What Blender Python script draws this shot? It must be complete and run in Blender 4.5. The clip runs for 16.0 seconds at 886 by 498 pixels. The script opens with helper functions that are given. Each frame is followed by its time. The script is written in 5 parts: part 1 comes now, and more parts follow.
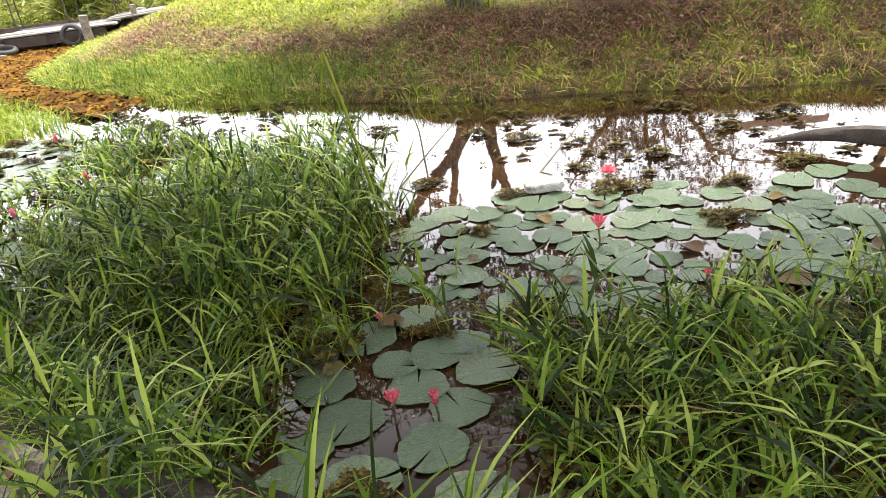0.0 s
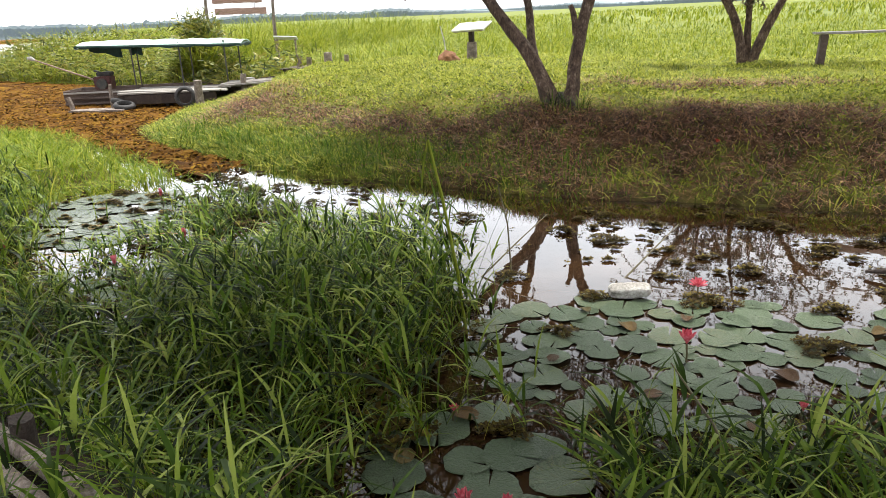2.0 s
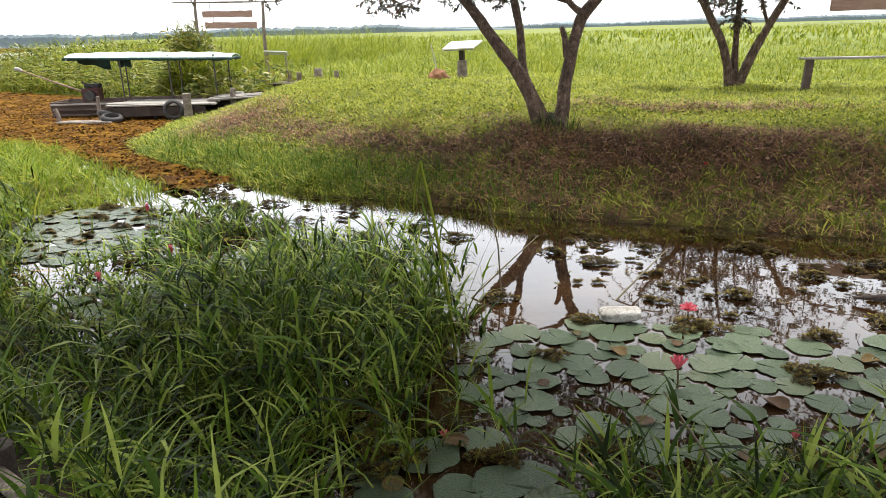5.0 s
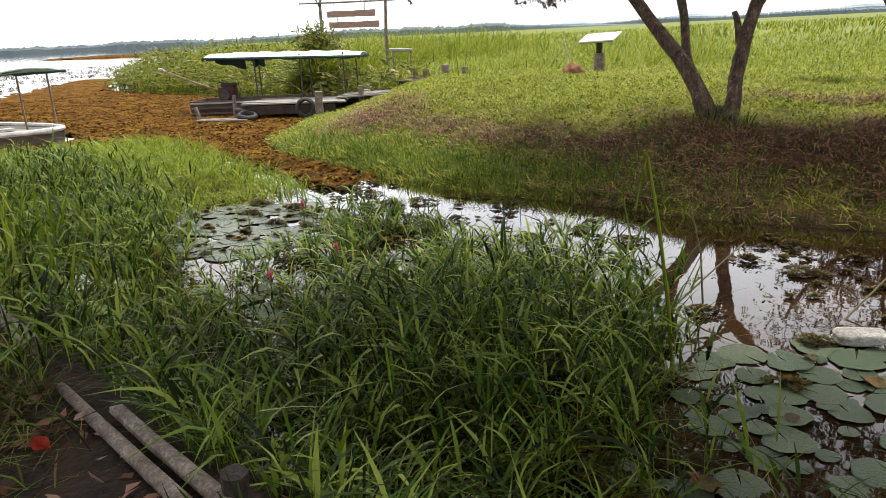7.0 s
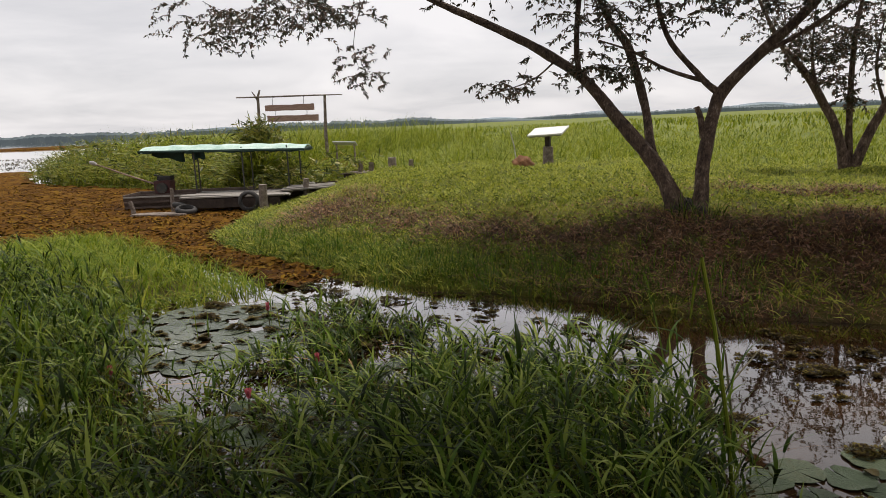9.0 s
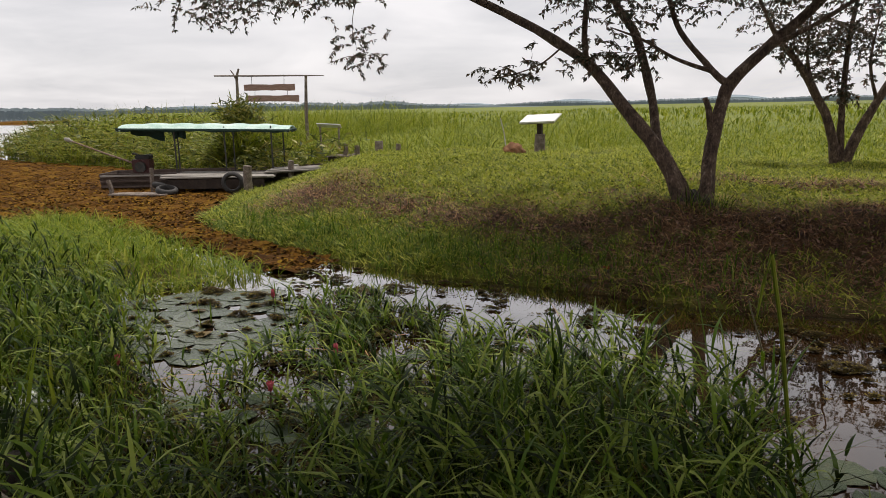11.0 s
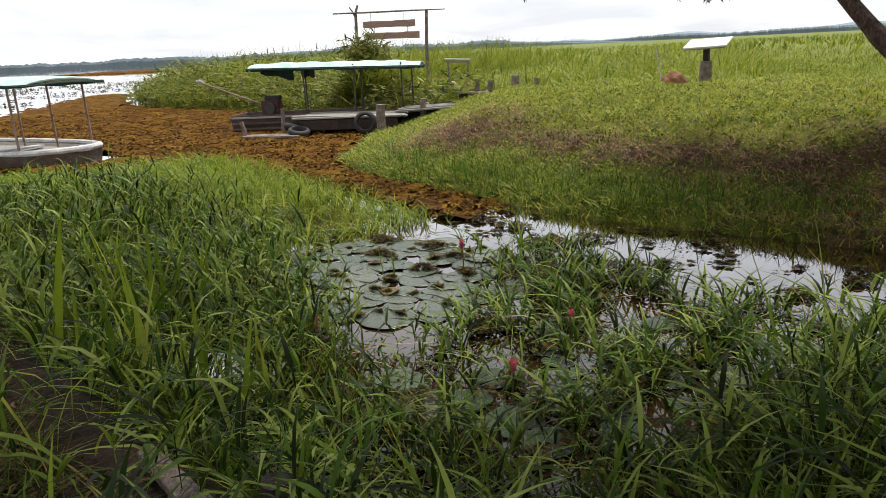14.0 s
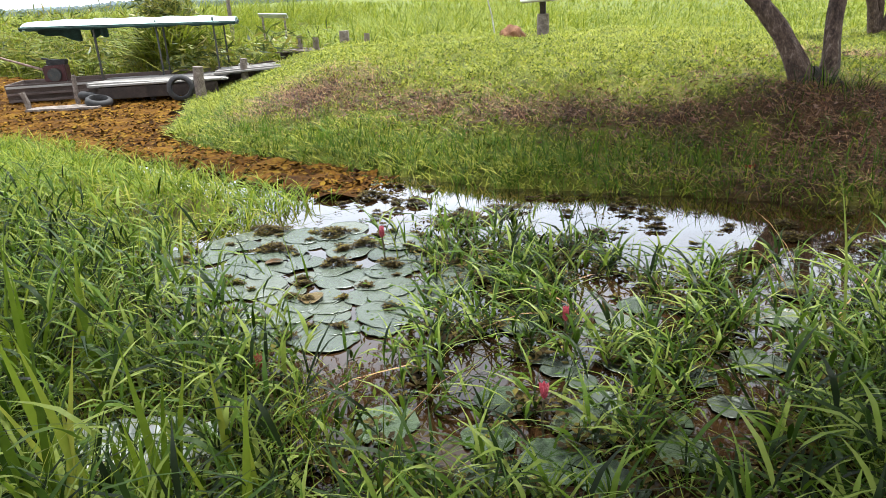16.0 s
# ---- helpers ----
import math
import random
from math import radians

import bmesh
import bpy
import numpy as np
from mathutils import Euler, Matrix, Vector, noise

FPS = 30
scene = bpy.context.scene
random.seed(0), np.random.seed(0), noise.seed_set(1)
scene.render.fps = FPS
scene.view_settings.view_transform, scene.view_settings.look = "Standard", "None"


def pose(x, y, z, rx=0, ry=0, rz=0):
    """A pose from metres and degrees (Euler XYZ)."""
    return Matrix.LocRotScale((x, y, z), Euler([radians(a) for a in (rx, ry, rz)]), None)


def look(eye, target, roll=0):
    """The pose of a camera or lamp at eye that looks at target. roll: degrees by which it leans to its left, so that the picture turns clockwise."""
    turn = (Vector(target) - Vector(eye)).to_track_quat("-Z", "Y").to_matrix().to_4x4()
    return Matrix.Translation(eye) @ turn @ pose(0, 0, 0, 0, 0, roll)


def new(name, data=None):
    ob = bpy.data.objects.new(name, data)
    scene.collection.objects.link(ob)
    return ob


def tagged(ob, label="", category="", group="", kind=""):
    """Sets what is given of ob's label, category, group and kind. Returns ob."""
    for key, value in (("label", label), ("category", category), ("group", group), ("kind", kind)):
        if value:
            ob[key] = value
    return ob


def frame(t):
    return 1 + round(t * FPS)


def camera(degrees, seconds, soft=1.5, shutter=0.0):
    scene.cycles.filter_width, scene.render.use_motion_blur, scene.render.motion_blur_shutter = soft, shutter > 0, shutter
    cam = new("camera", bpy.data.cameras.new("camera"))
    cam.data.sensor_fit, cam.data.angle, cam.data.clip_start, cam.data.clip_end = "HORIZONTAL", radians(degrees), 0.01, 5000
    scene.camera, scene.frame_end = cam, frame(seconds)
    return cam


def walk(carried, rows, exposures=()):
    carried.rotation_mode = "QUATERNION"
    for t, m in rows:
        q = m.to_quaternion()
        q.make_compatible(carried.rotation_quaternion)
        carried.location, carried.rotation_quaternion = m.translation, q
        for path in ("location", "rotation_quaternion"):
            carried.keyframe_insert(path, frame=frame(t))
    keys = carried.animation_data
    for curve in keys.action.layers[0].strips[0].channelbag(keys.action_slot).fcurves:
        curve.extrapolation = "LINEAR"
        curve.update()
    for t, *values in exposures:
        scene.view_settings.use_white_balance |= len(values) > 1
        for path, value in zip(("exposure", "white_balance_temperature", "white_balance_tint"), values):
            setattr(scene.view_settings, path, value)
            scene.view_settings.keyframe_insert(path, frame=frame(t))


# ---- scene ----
cam = camera(64.1, 16.0, 0.75)
PATH = [
    (0, (0.434, 0.15, 2.052), (0.116, 1.927, 1.191), -7.3),
    (0.5, (0.401, 0.187, 2.088), (0.016, 2.007, 1.355), -3.0),
    (1, (0.321, 0.188, 2.106), (-0.177, 2.016, 1.467), -4.0),
    (1.5, (0.322, 0.172, 2.114), (-0.175, 2.012, 1.508), -3.7),
    (2, (0.308, 0.148, 2.11), (-0.188, 1.98, 1.479), -2.6),
    (2.5, (0.321, 0.159, 2.112), (-0.2, 1.981, 1.474), -2.5),
    (3, (0.314, 0.142, 2.111), (-0.222, 1.967, 1.493), -2.7),
    (3.5, (0.34, 0.149, 2.127), (-0.203, 1.973, 1.514), -2.7),
    (3.7, (0.349, 0.143, 2.118), (-0.183, 1.974, 1.514), -2.5),
    (5.8, (0.021, 0.206, 2.154), (-0.43, 2.063, 1.564), -1.4),
    (6, (-0.119, 0.201, 2.107), (-0.657, 2.029, 1.498), -2.4),
    (6.5, (-0.246, 0.348, 2.052), (-0.987, 2.101, 1.437), -2.6),
    (7, (-0.505, 0.45, 2.057), (-1.238, 2.218, 1.473), -2.8),
    (7.5, (-0.649, 0.548, 2.069), (-1.264, 2.385, 1.571), -1.3),
    (8, (-0.899, 0.585, 2.116), (-1.392, 2.468, 1.654), -3.5),
    (8.5, (-1.069, 0.668, 2.083), (-1.739, 2.505, 1.662), -1.2),
    (9, (-1.179, 0.758, 2.074), (-1.734, 2.647, 1.725), -2.5),
    (9.2, (-1.228, 0.806, 2.102), (-1.838, 2.675, 1.74), -3.8),
    (11.3, (-1.709, 0.846, 2.072), (-2.157, 2.753, 1.67), -0.4),
    (11.5, (-1.751, 0.864, 2.046), (-2.221, 2.757, 1.604), 0.7),
    (12, (-1.892, 0.979, 2.061), (-2.548, 2.822, 1.643), -1.1),
    (12.5, (-1.991, 1.107, 1.976), (-2.736, 2.89, 1.461), 0.3),
    (13, (-2.274, 1.227, 2.023), (-2.757, 3.116, 1.581), 1.1),
    (13.5, (-2.669, 1.33, 1.949), (-3.482, 3.085, 1.441), -0.8),
    (14, (-2.88, 1.56, 1.909), (-3.615, 3.34, 1.368), -2.8),
    (14.5, (-3.123, 1.737, 1.915), (-3.55, 3.595, 1.311), -1.3),
    (15, (-3.461, 1.759, 1.951), (-3.675, 3.65, 1.335), -3.1),
    (15.5, (-3.689, 2.007, 1.89), (-3.875, 3.864, 1.172), -2.6),
    (16, (-4.011, 2.18, 1.93), (-4.219, 4.049, 1.251), -3.0),
]
EXPOSURES = [(0.0, 1.76, 6400, 10), (0.6, 1.42, 6400, 10), (1.5, 0.94, 6400, 9), (3.7, 0.82, 6400, 9), (7.0, 0.4, 6500, 10), (8.0, -0.1, 6600, 11), (9.0, -0.42, 6700, 13), (11.5, -0.41, 6700, 13), (12.5, -0.4, 6600, 13), (13.5, -0.3, 6500, 11), (14.0, -0.02, 6400, 10), (14.8, 0.44, 6200, 8), (15.5, 0.86, 6000, 8), (16.0, 0.96, 5900, 8)]
walk(cam, [(t, look(eye, target, roll)) for t, eye, target, roll in PATH], EXPOSURES)

# ---- world and sun: a bright overcast sky ----
def link(tree, a, b):
    tree.links.new(a, b)


def node(tree, kind, **settings):
    n = tree.nodes.new(kind)
    for key, value in settings.items():
        if key in n.inputs:
            n.inputs[key].default_value = value
    return n


world = bpy.data.worlds.new("sky")
scene.world = world
world.use_nodes = True
wt = world.node_tree
wt.nodes.clear()
w_out = wt.nodes.new("ShaderNodeOutputWorld")
w_bg = node(wt, "ShaderNodeBackground", Strength=1.17)
w_sky = wt.nodes.new("ShaderNodeTexSky")
w_sky.sky_type, w_sky.sun_disc = "NISHITA", False
w_sky.sun_elevation, w_sky.sun_rotation = radians(70), radians(10)
w_dim = node(wt, "ShaderNodeVectorMath")
w_dim.operation = "SCALE"
w_dim.inputs["Scale"].default_value = 0.1
w_co = wt.nodes.new("ShaderNodeTexCoord")
w_sep = wt.nodes.new("ShaderNodeSeparateXYZ")
w_up = node(wt, "ShaderNodeMath")
w_up.operation = "ADD"
w_up.inputs[1].default_value = 0.16
w_div = wt.nodes.new("ShaderNodeVectorMath")
w_div.operation = "DIVIDE"
w_comb = wt.nodes.new("ShaderNodeCombineXYZ")
w_noise = node(wt, "ShaderNodeTexNoise", Scale=0.9, Detail=7.0, Roughness=0.55, Distortion=0.4)
w_ramp = wt.nodes.new("ShaderNodeValToRGB")
w_ramp.color_ramp.elements[0].position, w_ramp.color_ramp.elements[1].position = 0.36, 0.66
w_ramp.color_ramp.elements[0].color, w_ramp.color_ramp.elements[1].color = (0.8, 0.815, 0.85, 1), (1.1, 1.1, 1.12, 1)
w_mix = wt.nodes.new("ShaderNodeMix")
w_mix.data_type = "RGBA"
w_mix.inputs["Factor"].default_value = 0.9
link(wt, w_co.outputs["Generated"], w_sep.inputs[0])
link(wt, w_sep.outputs["Z"], w_up.inputs[0])
for axis in "XYZ":
    link(wt, w_up.outputs[0], w_comb.inputs[axis])
link(wt, w_co.outputs["Generated"], w_div.inputs[0])
link(wt, w_comb.outputs[0], w_div.inputs[1])
link(wt, w_div.outputs[0], w_noise.inputs["Vector"])
link(wt, w_noise.outputs["Fac"], w_ramp.inputs["Fac"])
link(wt, w_sky.outputs[0], w_dim.inputs[0])
link(wt, w_dim.outputs[0], w_mix.inputs["A"])
link(wt, w_ramp.outputs["Color"], w_mix.inputs["B"])
link(wt, w_mix.outputs["Result"], w_bg.inputs["Color"])
link(wt, w_bg.outputs[0], w_out.inputs[0])

sun_data = bpy.data.lights.new("sun", "SUN")
sun_data.energy, sun_data.angle, sun_data.color = 5.0, radians(12), (1.0, 0.96, 0.88)
sun = new("sun", sun_data)
sun.matrix_world = look((2.0, 11.0, 30), (0, 0, 0))


# ---- materials ----
def material(name, colors, rough=0.7, scale=8.0, fine=60.0, bump=0.3, bump_scale=None, metal=0.0, island=0.0, spec=0.4, rand=0.0, trans=0.0, stretch=(1, 1, 1), dist=0.02):
    """Noise over a colour ramp at two scales, with relief; island: share of a random value for each joined piece; rand: for each object."""
    m = bpy.data.materials.new(name)
    m.use_nodes = True
    t = m.node_tree
    bsdf = t.nodes["Principled BSDF"]
    bsdf.inputs["Roughness"].default_value = rough
    bsdf.inputs["Metallic"].default_value = metal
    bsdf.inputs["Specular IOR Level"].default_value = spec
    co = t.nodes.new("ShaderNodeTexCoord")
    mp = t.nodes.new("ShaderNodeMapping")
    mp.inputs["Scale"].default_value = stretch
    link(t, co.outputs["Object"], mp.inputs["Vector"])
    big = node(t, "ShaderNodeTexNoise", Scale=scale, Detail=4.0, Roughness=0.6)
    small = node(t, "ShaderNodeTexNoise", Scale=fine, Detail=3.0, Roughness=0.65)
    link(t, mp.outputs[0], big.inputs["Vector"])
    link(t, mp.outputs[0], small.inputs["Vector"])
    mix = node(t, "ShaderNodeMath")
    mix.operation = "MULTIPLY_ADD"
    mix.inputs[1].default_value = 0.45
    half = node(t, "ShaderNodeMath")
    half.operation = "MULTIPLY"
    half.inputs[1].default_value = 0.55
    link(t, big.outputs["Fac"], half.inputs[0])
    link(t, small.outputs["Fac"], mix.inputs[0])
    link(t, half.outputs[0], mix.inputs[2])
    value = mix.outputs[0]
    for share, kind, socket in ((island, "ShaderNodeNewGeometry", "Random Per Island"), (rand, "ShaderNodeObjectInfo", "Random")):
        if share:
            g = t.nodes.new(kind)
            blend = t.nodes.new("ShaderNodeMix")
            blend.inputs["Factor"].default_value = share
            link(t, value, blend.inputs["A"])
            link(t, g.outputs[socket], blend.inputs["B"])
            value = blend.outputs["Result"]
    ramp = t.nodes.new("ShaderNodeValToRGB")
    els = ramp.color_ramp.elements
    lo, hi = (0.2, 0.8) if island or rand else (0.34, 0.66)
    n = len(colors)
    while len(els) < n:
        els.new(0.5)
    for k, c in enumerate(colors):
        els[k].position = lo + (hi - lo) * k / max(1, n - 1)
        els[k].color = (*c, 1)
    link(t, value, ramp.inputs["Fac"])
    link(t, ramp.outputs["Color"], bsdf.inputs["Base Color"])
    if bump:
        b = node(t, "ShaderNodeBump", Strength=bump, Distance=dist)
        bn = small
        if bump_scale:
            bn = node(t, "ShaderNodeTexNoise", Scale=bump_scale, Detail=4.0)
            link(t, mp.outputs[0], bn.inputs["Vector"])
        link(t, bn.outputs["Fac"], b.inputs["Height"])
        link(t, b.outputs[0], bsdf.inputs["Normal"])
    if trans:
        tr = t.nodes.new("ShaderNodeBsdfTranslucent")
        link(t, ramp.outputs["Color"], tr.inputs["Color"])
        ms = t.nodes.new("ShaderNodeMixShader")
        ms.inputs["Fac"].default_value = trans
        out = t.nodes["Material Output"]
        link(t, bsdf.outputs[0], ms.inputs[1])
        link(t, tr.outputs[0], ms.inputs[2])
        link(t, ms.outputs[0], out.inputs["Surface"])
    return m


# pale top colour paints sheen on some blades, near-black low end the shaded gaps
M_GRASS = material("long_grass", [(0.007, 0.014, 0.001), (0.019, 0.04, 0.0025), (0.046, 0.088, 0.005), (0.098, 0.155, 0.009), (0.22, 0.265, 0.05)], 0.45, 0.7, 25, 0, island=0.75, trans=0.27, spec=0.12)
M_TURF = material("turf_blades", [(0.045, 0.065, 0.008), (0.15, 0.19, 0.018), (0.285, 0.315, 0.032), (0.42, 0.41, 0.07)], 0.6, 0.9, 6, 0, island=0.6, trans=0.4, spec=0.2)
M_SHORE = material("shore_blades", [(0.024, 0.055, 0.005), (0.058, 0.118, 0.009), (0.1, 0.175, 0.014), (0.18, 0.23, 0.025)], 0.5, 0.9, 20, 0, island=0.5, trans=0.3, spec=0.12)
# colour of the mound grass, also the lit copy of the marsh grass
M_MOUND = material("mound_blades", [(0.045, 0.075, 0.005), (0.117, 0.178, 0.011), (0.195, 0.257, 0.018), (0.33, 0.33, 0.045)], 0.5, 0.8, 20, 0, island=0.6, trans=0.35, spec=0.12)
M_STRAW = material("dry_straw", [(0.02, 0.009, 0.004), (0.075, 0.033, 0.012), (0.2, 0.092, 0.034), (0.38, 0.22, 0.095)], 0.75, 2, 30, 0, island=0.7)
M_PATH = material("trodden_straw", [(0.012, 0.008, 0.003), (0.04, 0.027, 0.008), (0.085, 0.062, 0.017), (0.17, 0.125, 0.035)], 0.8, 2, 30, 0, island=0.7, spec=0.1)
M_REED = material("reed_blades", [(0.038, 0.055, 0.005), (0.12, 0.158, 0.011), (0.23, 0.265, 0.022), (0.36, 0.34, 0.06)], 0.6, 0.25, 2.5, 0, island=0.4, trans=0.35, spec=0.2)

M_BARK = material("bark", [(0.017, 0.009, 0.006), (0.06, 0.036, 0.024), (0.12, 0.078, 0.053), (0.26, 0.2, 0.155)], 0.85, 13, 48, 1.0, stretch=(1, 1, 0.5), dist=0.03)
M_LEAF = material("tree_leaves", [(0.018, 0.024, 0.01), (0.042, 0.046, 0.02), (0.09, 0.07, 0.038), (0.17, 0.1, 0.066)], 0.4, 2, 30, 0, island=0.7, trans=0.25, spec=0.5)
M_PAD = material("lily_pad", [(0.03, 0.034, 0.016), (0.055, 0.085, 0.038), (0.085, 0.122, 0.06), (0.12, 0.155, 0.085), (0.19, 0.15, 0.065)], 0.33, 3.5, 14, 0.6, rand=0.35, spec=0.6, dist=0.04)


def vein(m, spokes, dark):
    """Fine radial veins over a leaf that lies round its own origin."""
    t = m.node_tree
    bsdf = t.nodes["Principled BSDF"]
    co = t.nodes.new("ShaderNodeTexCoord")
    rad = t.nodes.new("ShaderNodeTexGradient")
    rad.gradient_type = "RADIAL"
    warp = node(t, "ShaderNodeTexNoise", Scale=5.0, Detail=2.0)
    link(t, co.outputs["Object"], rad.inputs["Vector"])
    link(t, co.outputs["Object"], warp.inputs["Vector"])
    def math_node(op, a, b):
        q = t.nodes.new("ShaderNodeMath")
        q.operation = op
        link(t, a, q.inputs[0])
        if isinstance(b, float):
            q.inputs[1].default_value = b
        elif b is not None:
            link(t, b, q.inputs[1])
        return q.outputs[0]
    ang = math_node("ADD", math_node("MULTIPLY", rad.outputs["Fac"], spokes * 6.2832), math_node("MULTIPLY", warp.outputs["Fac"], 3.0))
    line = math_node("POWER", math_node("ABSOLUTE", math_node("SINE", ang, None), None), 14.0)
    fac = math_node("MULTIPLY", line, 0.5)
    mx = t.nodes.new("ShaderNodeMix")
    mx.data_type = "RGBA"
    mx.inputs["B"].default_value = (*dark, 1)
    link(t, fac, mx.inputs["Factor"])
    link(t, bsdf.inputs["Base Color"].links[0].from_socket, mx.inputs["A"])
    link(t, mx.outputs["Result"], bsdf.inputs["Base Color"])


vein(M_PAD, 9.0, (0.03, 0.045, 0.02))
M_DYING = material("dying_pad", [(0.05, 0.022, 0.009), (0.1, 0.05, 0.014), (0.16, 0.1, 0.025), (0.08, 0.08, 0.03)], 0.45, 3, 16, 0.6, rand=0.5, dist=0.04)
M_PALE = material("pale_pad", [(0.04, 0.055, 0.034), (0.07, 0.085, 0.055), (0.12, 0.13, 0.095)], 0.25, 4, 40, 0.2, rand=0.4, spec=0.6, dist=0.01)
M_PETAL = material("pink_petal", [(0.42, 0.05, 0.07), (0.6, 0.11, 0.15), (0.75, 0.3, 0.34)], 0.5, 20, 80, 0, trans=0.25)
M_STEM = material("stem", [(0.07, 0.05, 0.03), (0.1, 0.09, 0.03)], 0.5, 20, 80, 0)
M_WEED = material("water_weed", [(0.012, 0.008, 0.004), (0.034, 0.021, 0.006), (0.07, 0.05, 0.01), (0.14, 0.115, 0.018)], 0.75, 3, 40, 0, island=0.5, spec=0.12)
M_MAT = material("brown_float_weed", [(0.018, 0.007, 0.0015), (0.06, 0.025, 0.003), (0.12, 0.056, 0.005), (0.17, 0.105, 0.01)], 0.85, 0.9, 9, 0.9, dist=0.06, spec=0.06)
M_FLOAT = material("float_leaves", [(0.018, 0.007, 0.0015), (0.06, 0.025, 0.003), (0.135, 0.06, 0.006), (0.2, 0.12, 0.012)], 0.8, 0.7, 20, 0, island=0.6, spec=0.06)
M_WOOD = material("weathered_wood", [(0.13, 0.115, 0.1), (0.26, 0.24, 0.215), (0.42, 0.39, 0.355)], 0.8, 5, 40, 0.5, stretch=(1, 6, 6), rand=0.3)
M_POLE = material("pale_pole", [(0.06, 0.042, 0.032), (0.16, 0.125, 0.1), (0.34, 0.29, 0.25)], 0.75, 9, 60, 0.5)
M_DARKWOOD = material("dark_wood", [(0.013, 0.008, 0.006), (0.032, 0.021, 0.016), (0.06, 0.042, 0.031)], 0.8, 9, 60, 0.6)
M_BOARD = material("sign_board_wood", [(0.2, 0.115, 0.085), (0.29, 0.18, 0.14), (0.36, 0.24, 0.19)], 0.7, 4, 40, 0.3, stretch=(1, 5, 5))
M_HULL = material("hull_timber", [(0.045, 0.03, 0.024), (0.09, 0.062, 0.05), (0.15, 0.11, 0.09)], 0.7, 3, 40, 0.4, stretch=(1, 4, 4))
M_WHITEHULL = material("worn_white_paint", [(0.33, 0.32, 0.31), (0.52, 0.51, 0.5), (0.68, 0.67, 0.66)], 0.6, 4, 40, 0.3)
M_CANOPY = material("canopy_top", [(0.2, 0.34, 0.28), (0.36, 0.5, 0.44), (0.55, 0.64, 0.59)], 0.55, 2, 25, 0.15)
M_TARP = material("dark_green_tarp", [(0.006, 0.02, 0.016), (0.012, 0.04, 0.03), (0.02, 0.055, 0.042)], 0.6, 5, 40, 0.3)
M_STEEL = material("dark_steel", [(0.03, 0.032, 0.03), (0.06, 0.06, 0.056), (0.11, 0.08, 0.06)], 0.5, 8, 60, 0.2, metal=0.5)
M_RUST = material("rusty_post", [(0.13, 0.08, 0.055), (0.24, 0.16, 0.12), (0.33, 0.25, 0.2)], 0.7, 8, 60, 0.3)
M_RUBBER = material("rubber", [(0.012, 0.012, 0.012), (0.028, 0.026, 0.025), (0.05, 0.045, 0.042)], 0.75, 8, 60, 0.3)
M_ENGINE = material("engine_paint", [(0.02, 0.008, 0.008), (0.07, 0.016, 0.013), (0.035, 0.02, 0.02)], 0.5, 8, 50, 0.3)
M_PANEL = material("sign_panel", [(0.55, 0.55, 0.53), (0.75, 0.75, 0.73)], 0.45, 4, 30, 0)
M_FOAM = material("white_foam", [(0.15, 0.135, 0.11), (0.31, 0.29, 0.26), (0.5, 0.49, 0.46)], 0.7, 6, 50, 0.5)
M_SHEET = material("white_plastic", [(0.6, 0.61, 0.6), (0.72, 0.73, 0.72), (0.82, 0.82, 0.82)], 0.25, 5, 30, 0.2, trans=0.3, spec=0.5)
M_LITTER = material("dead_leaves", [(0.045, 0.02, 0.013), (0.13, 0.054, 0.032), (0.21, 0.1, 0.062), (0.29, 0.185, 0.13)], 0.7, 6, 50, 0.2, island=0.6)
M_RED = material("red_leaf", [(0.35, 0.03, 0.015), (0.5, 0.07, 0.03)], 0.6, 10, 60, 0)
M_EARTH = material("red_earth", [(0.1, 0.04, 0.018), (0.2, 0.09, 0.04), (0.28, 0.14, 0.07)], 0.9, 6, 40, 0.7)
# blue-grey distance haze is mixed into both of these base colours
M_HAZED_WOODS = material("far_woods", [(0.085, 0.115, 0.128), (0.11, 0.14, 0.152), (0.13, 0.16, 0.17)], 0.9, 0.02, 0.3, 0)
M_HAZED_HILL = material("far_hill", [(0.25, 0.31, 0.36), (0.3, 0.36, 0.4)], 0.9, 0.01, 0.1, 0)
M_BUSH = material("bush_leaves", [(0.03, 0.045, 0.007), (0.09, 0.115, 0.014), (0.18, 0.19, 0.024), (0.28, 0.24, 0.045)], 0.5, 1.5, 30, 0, island=0.6, trans=0.25)


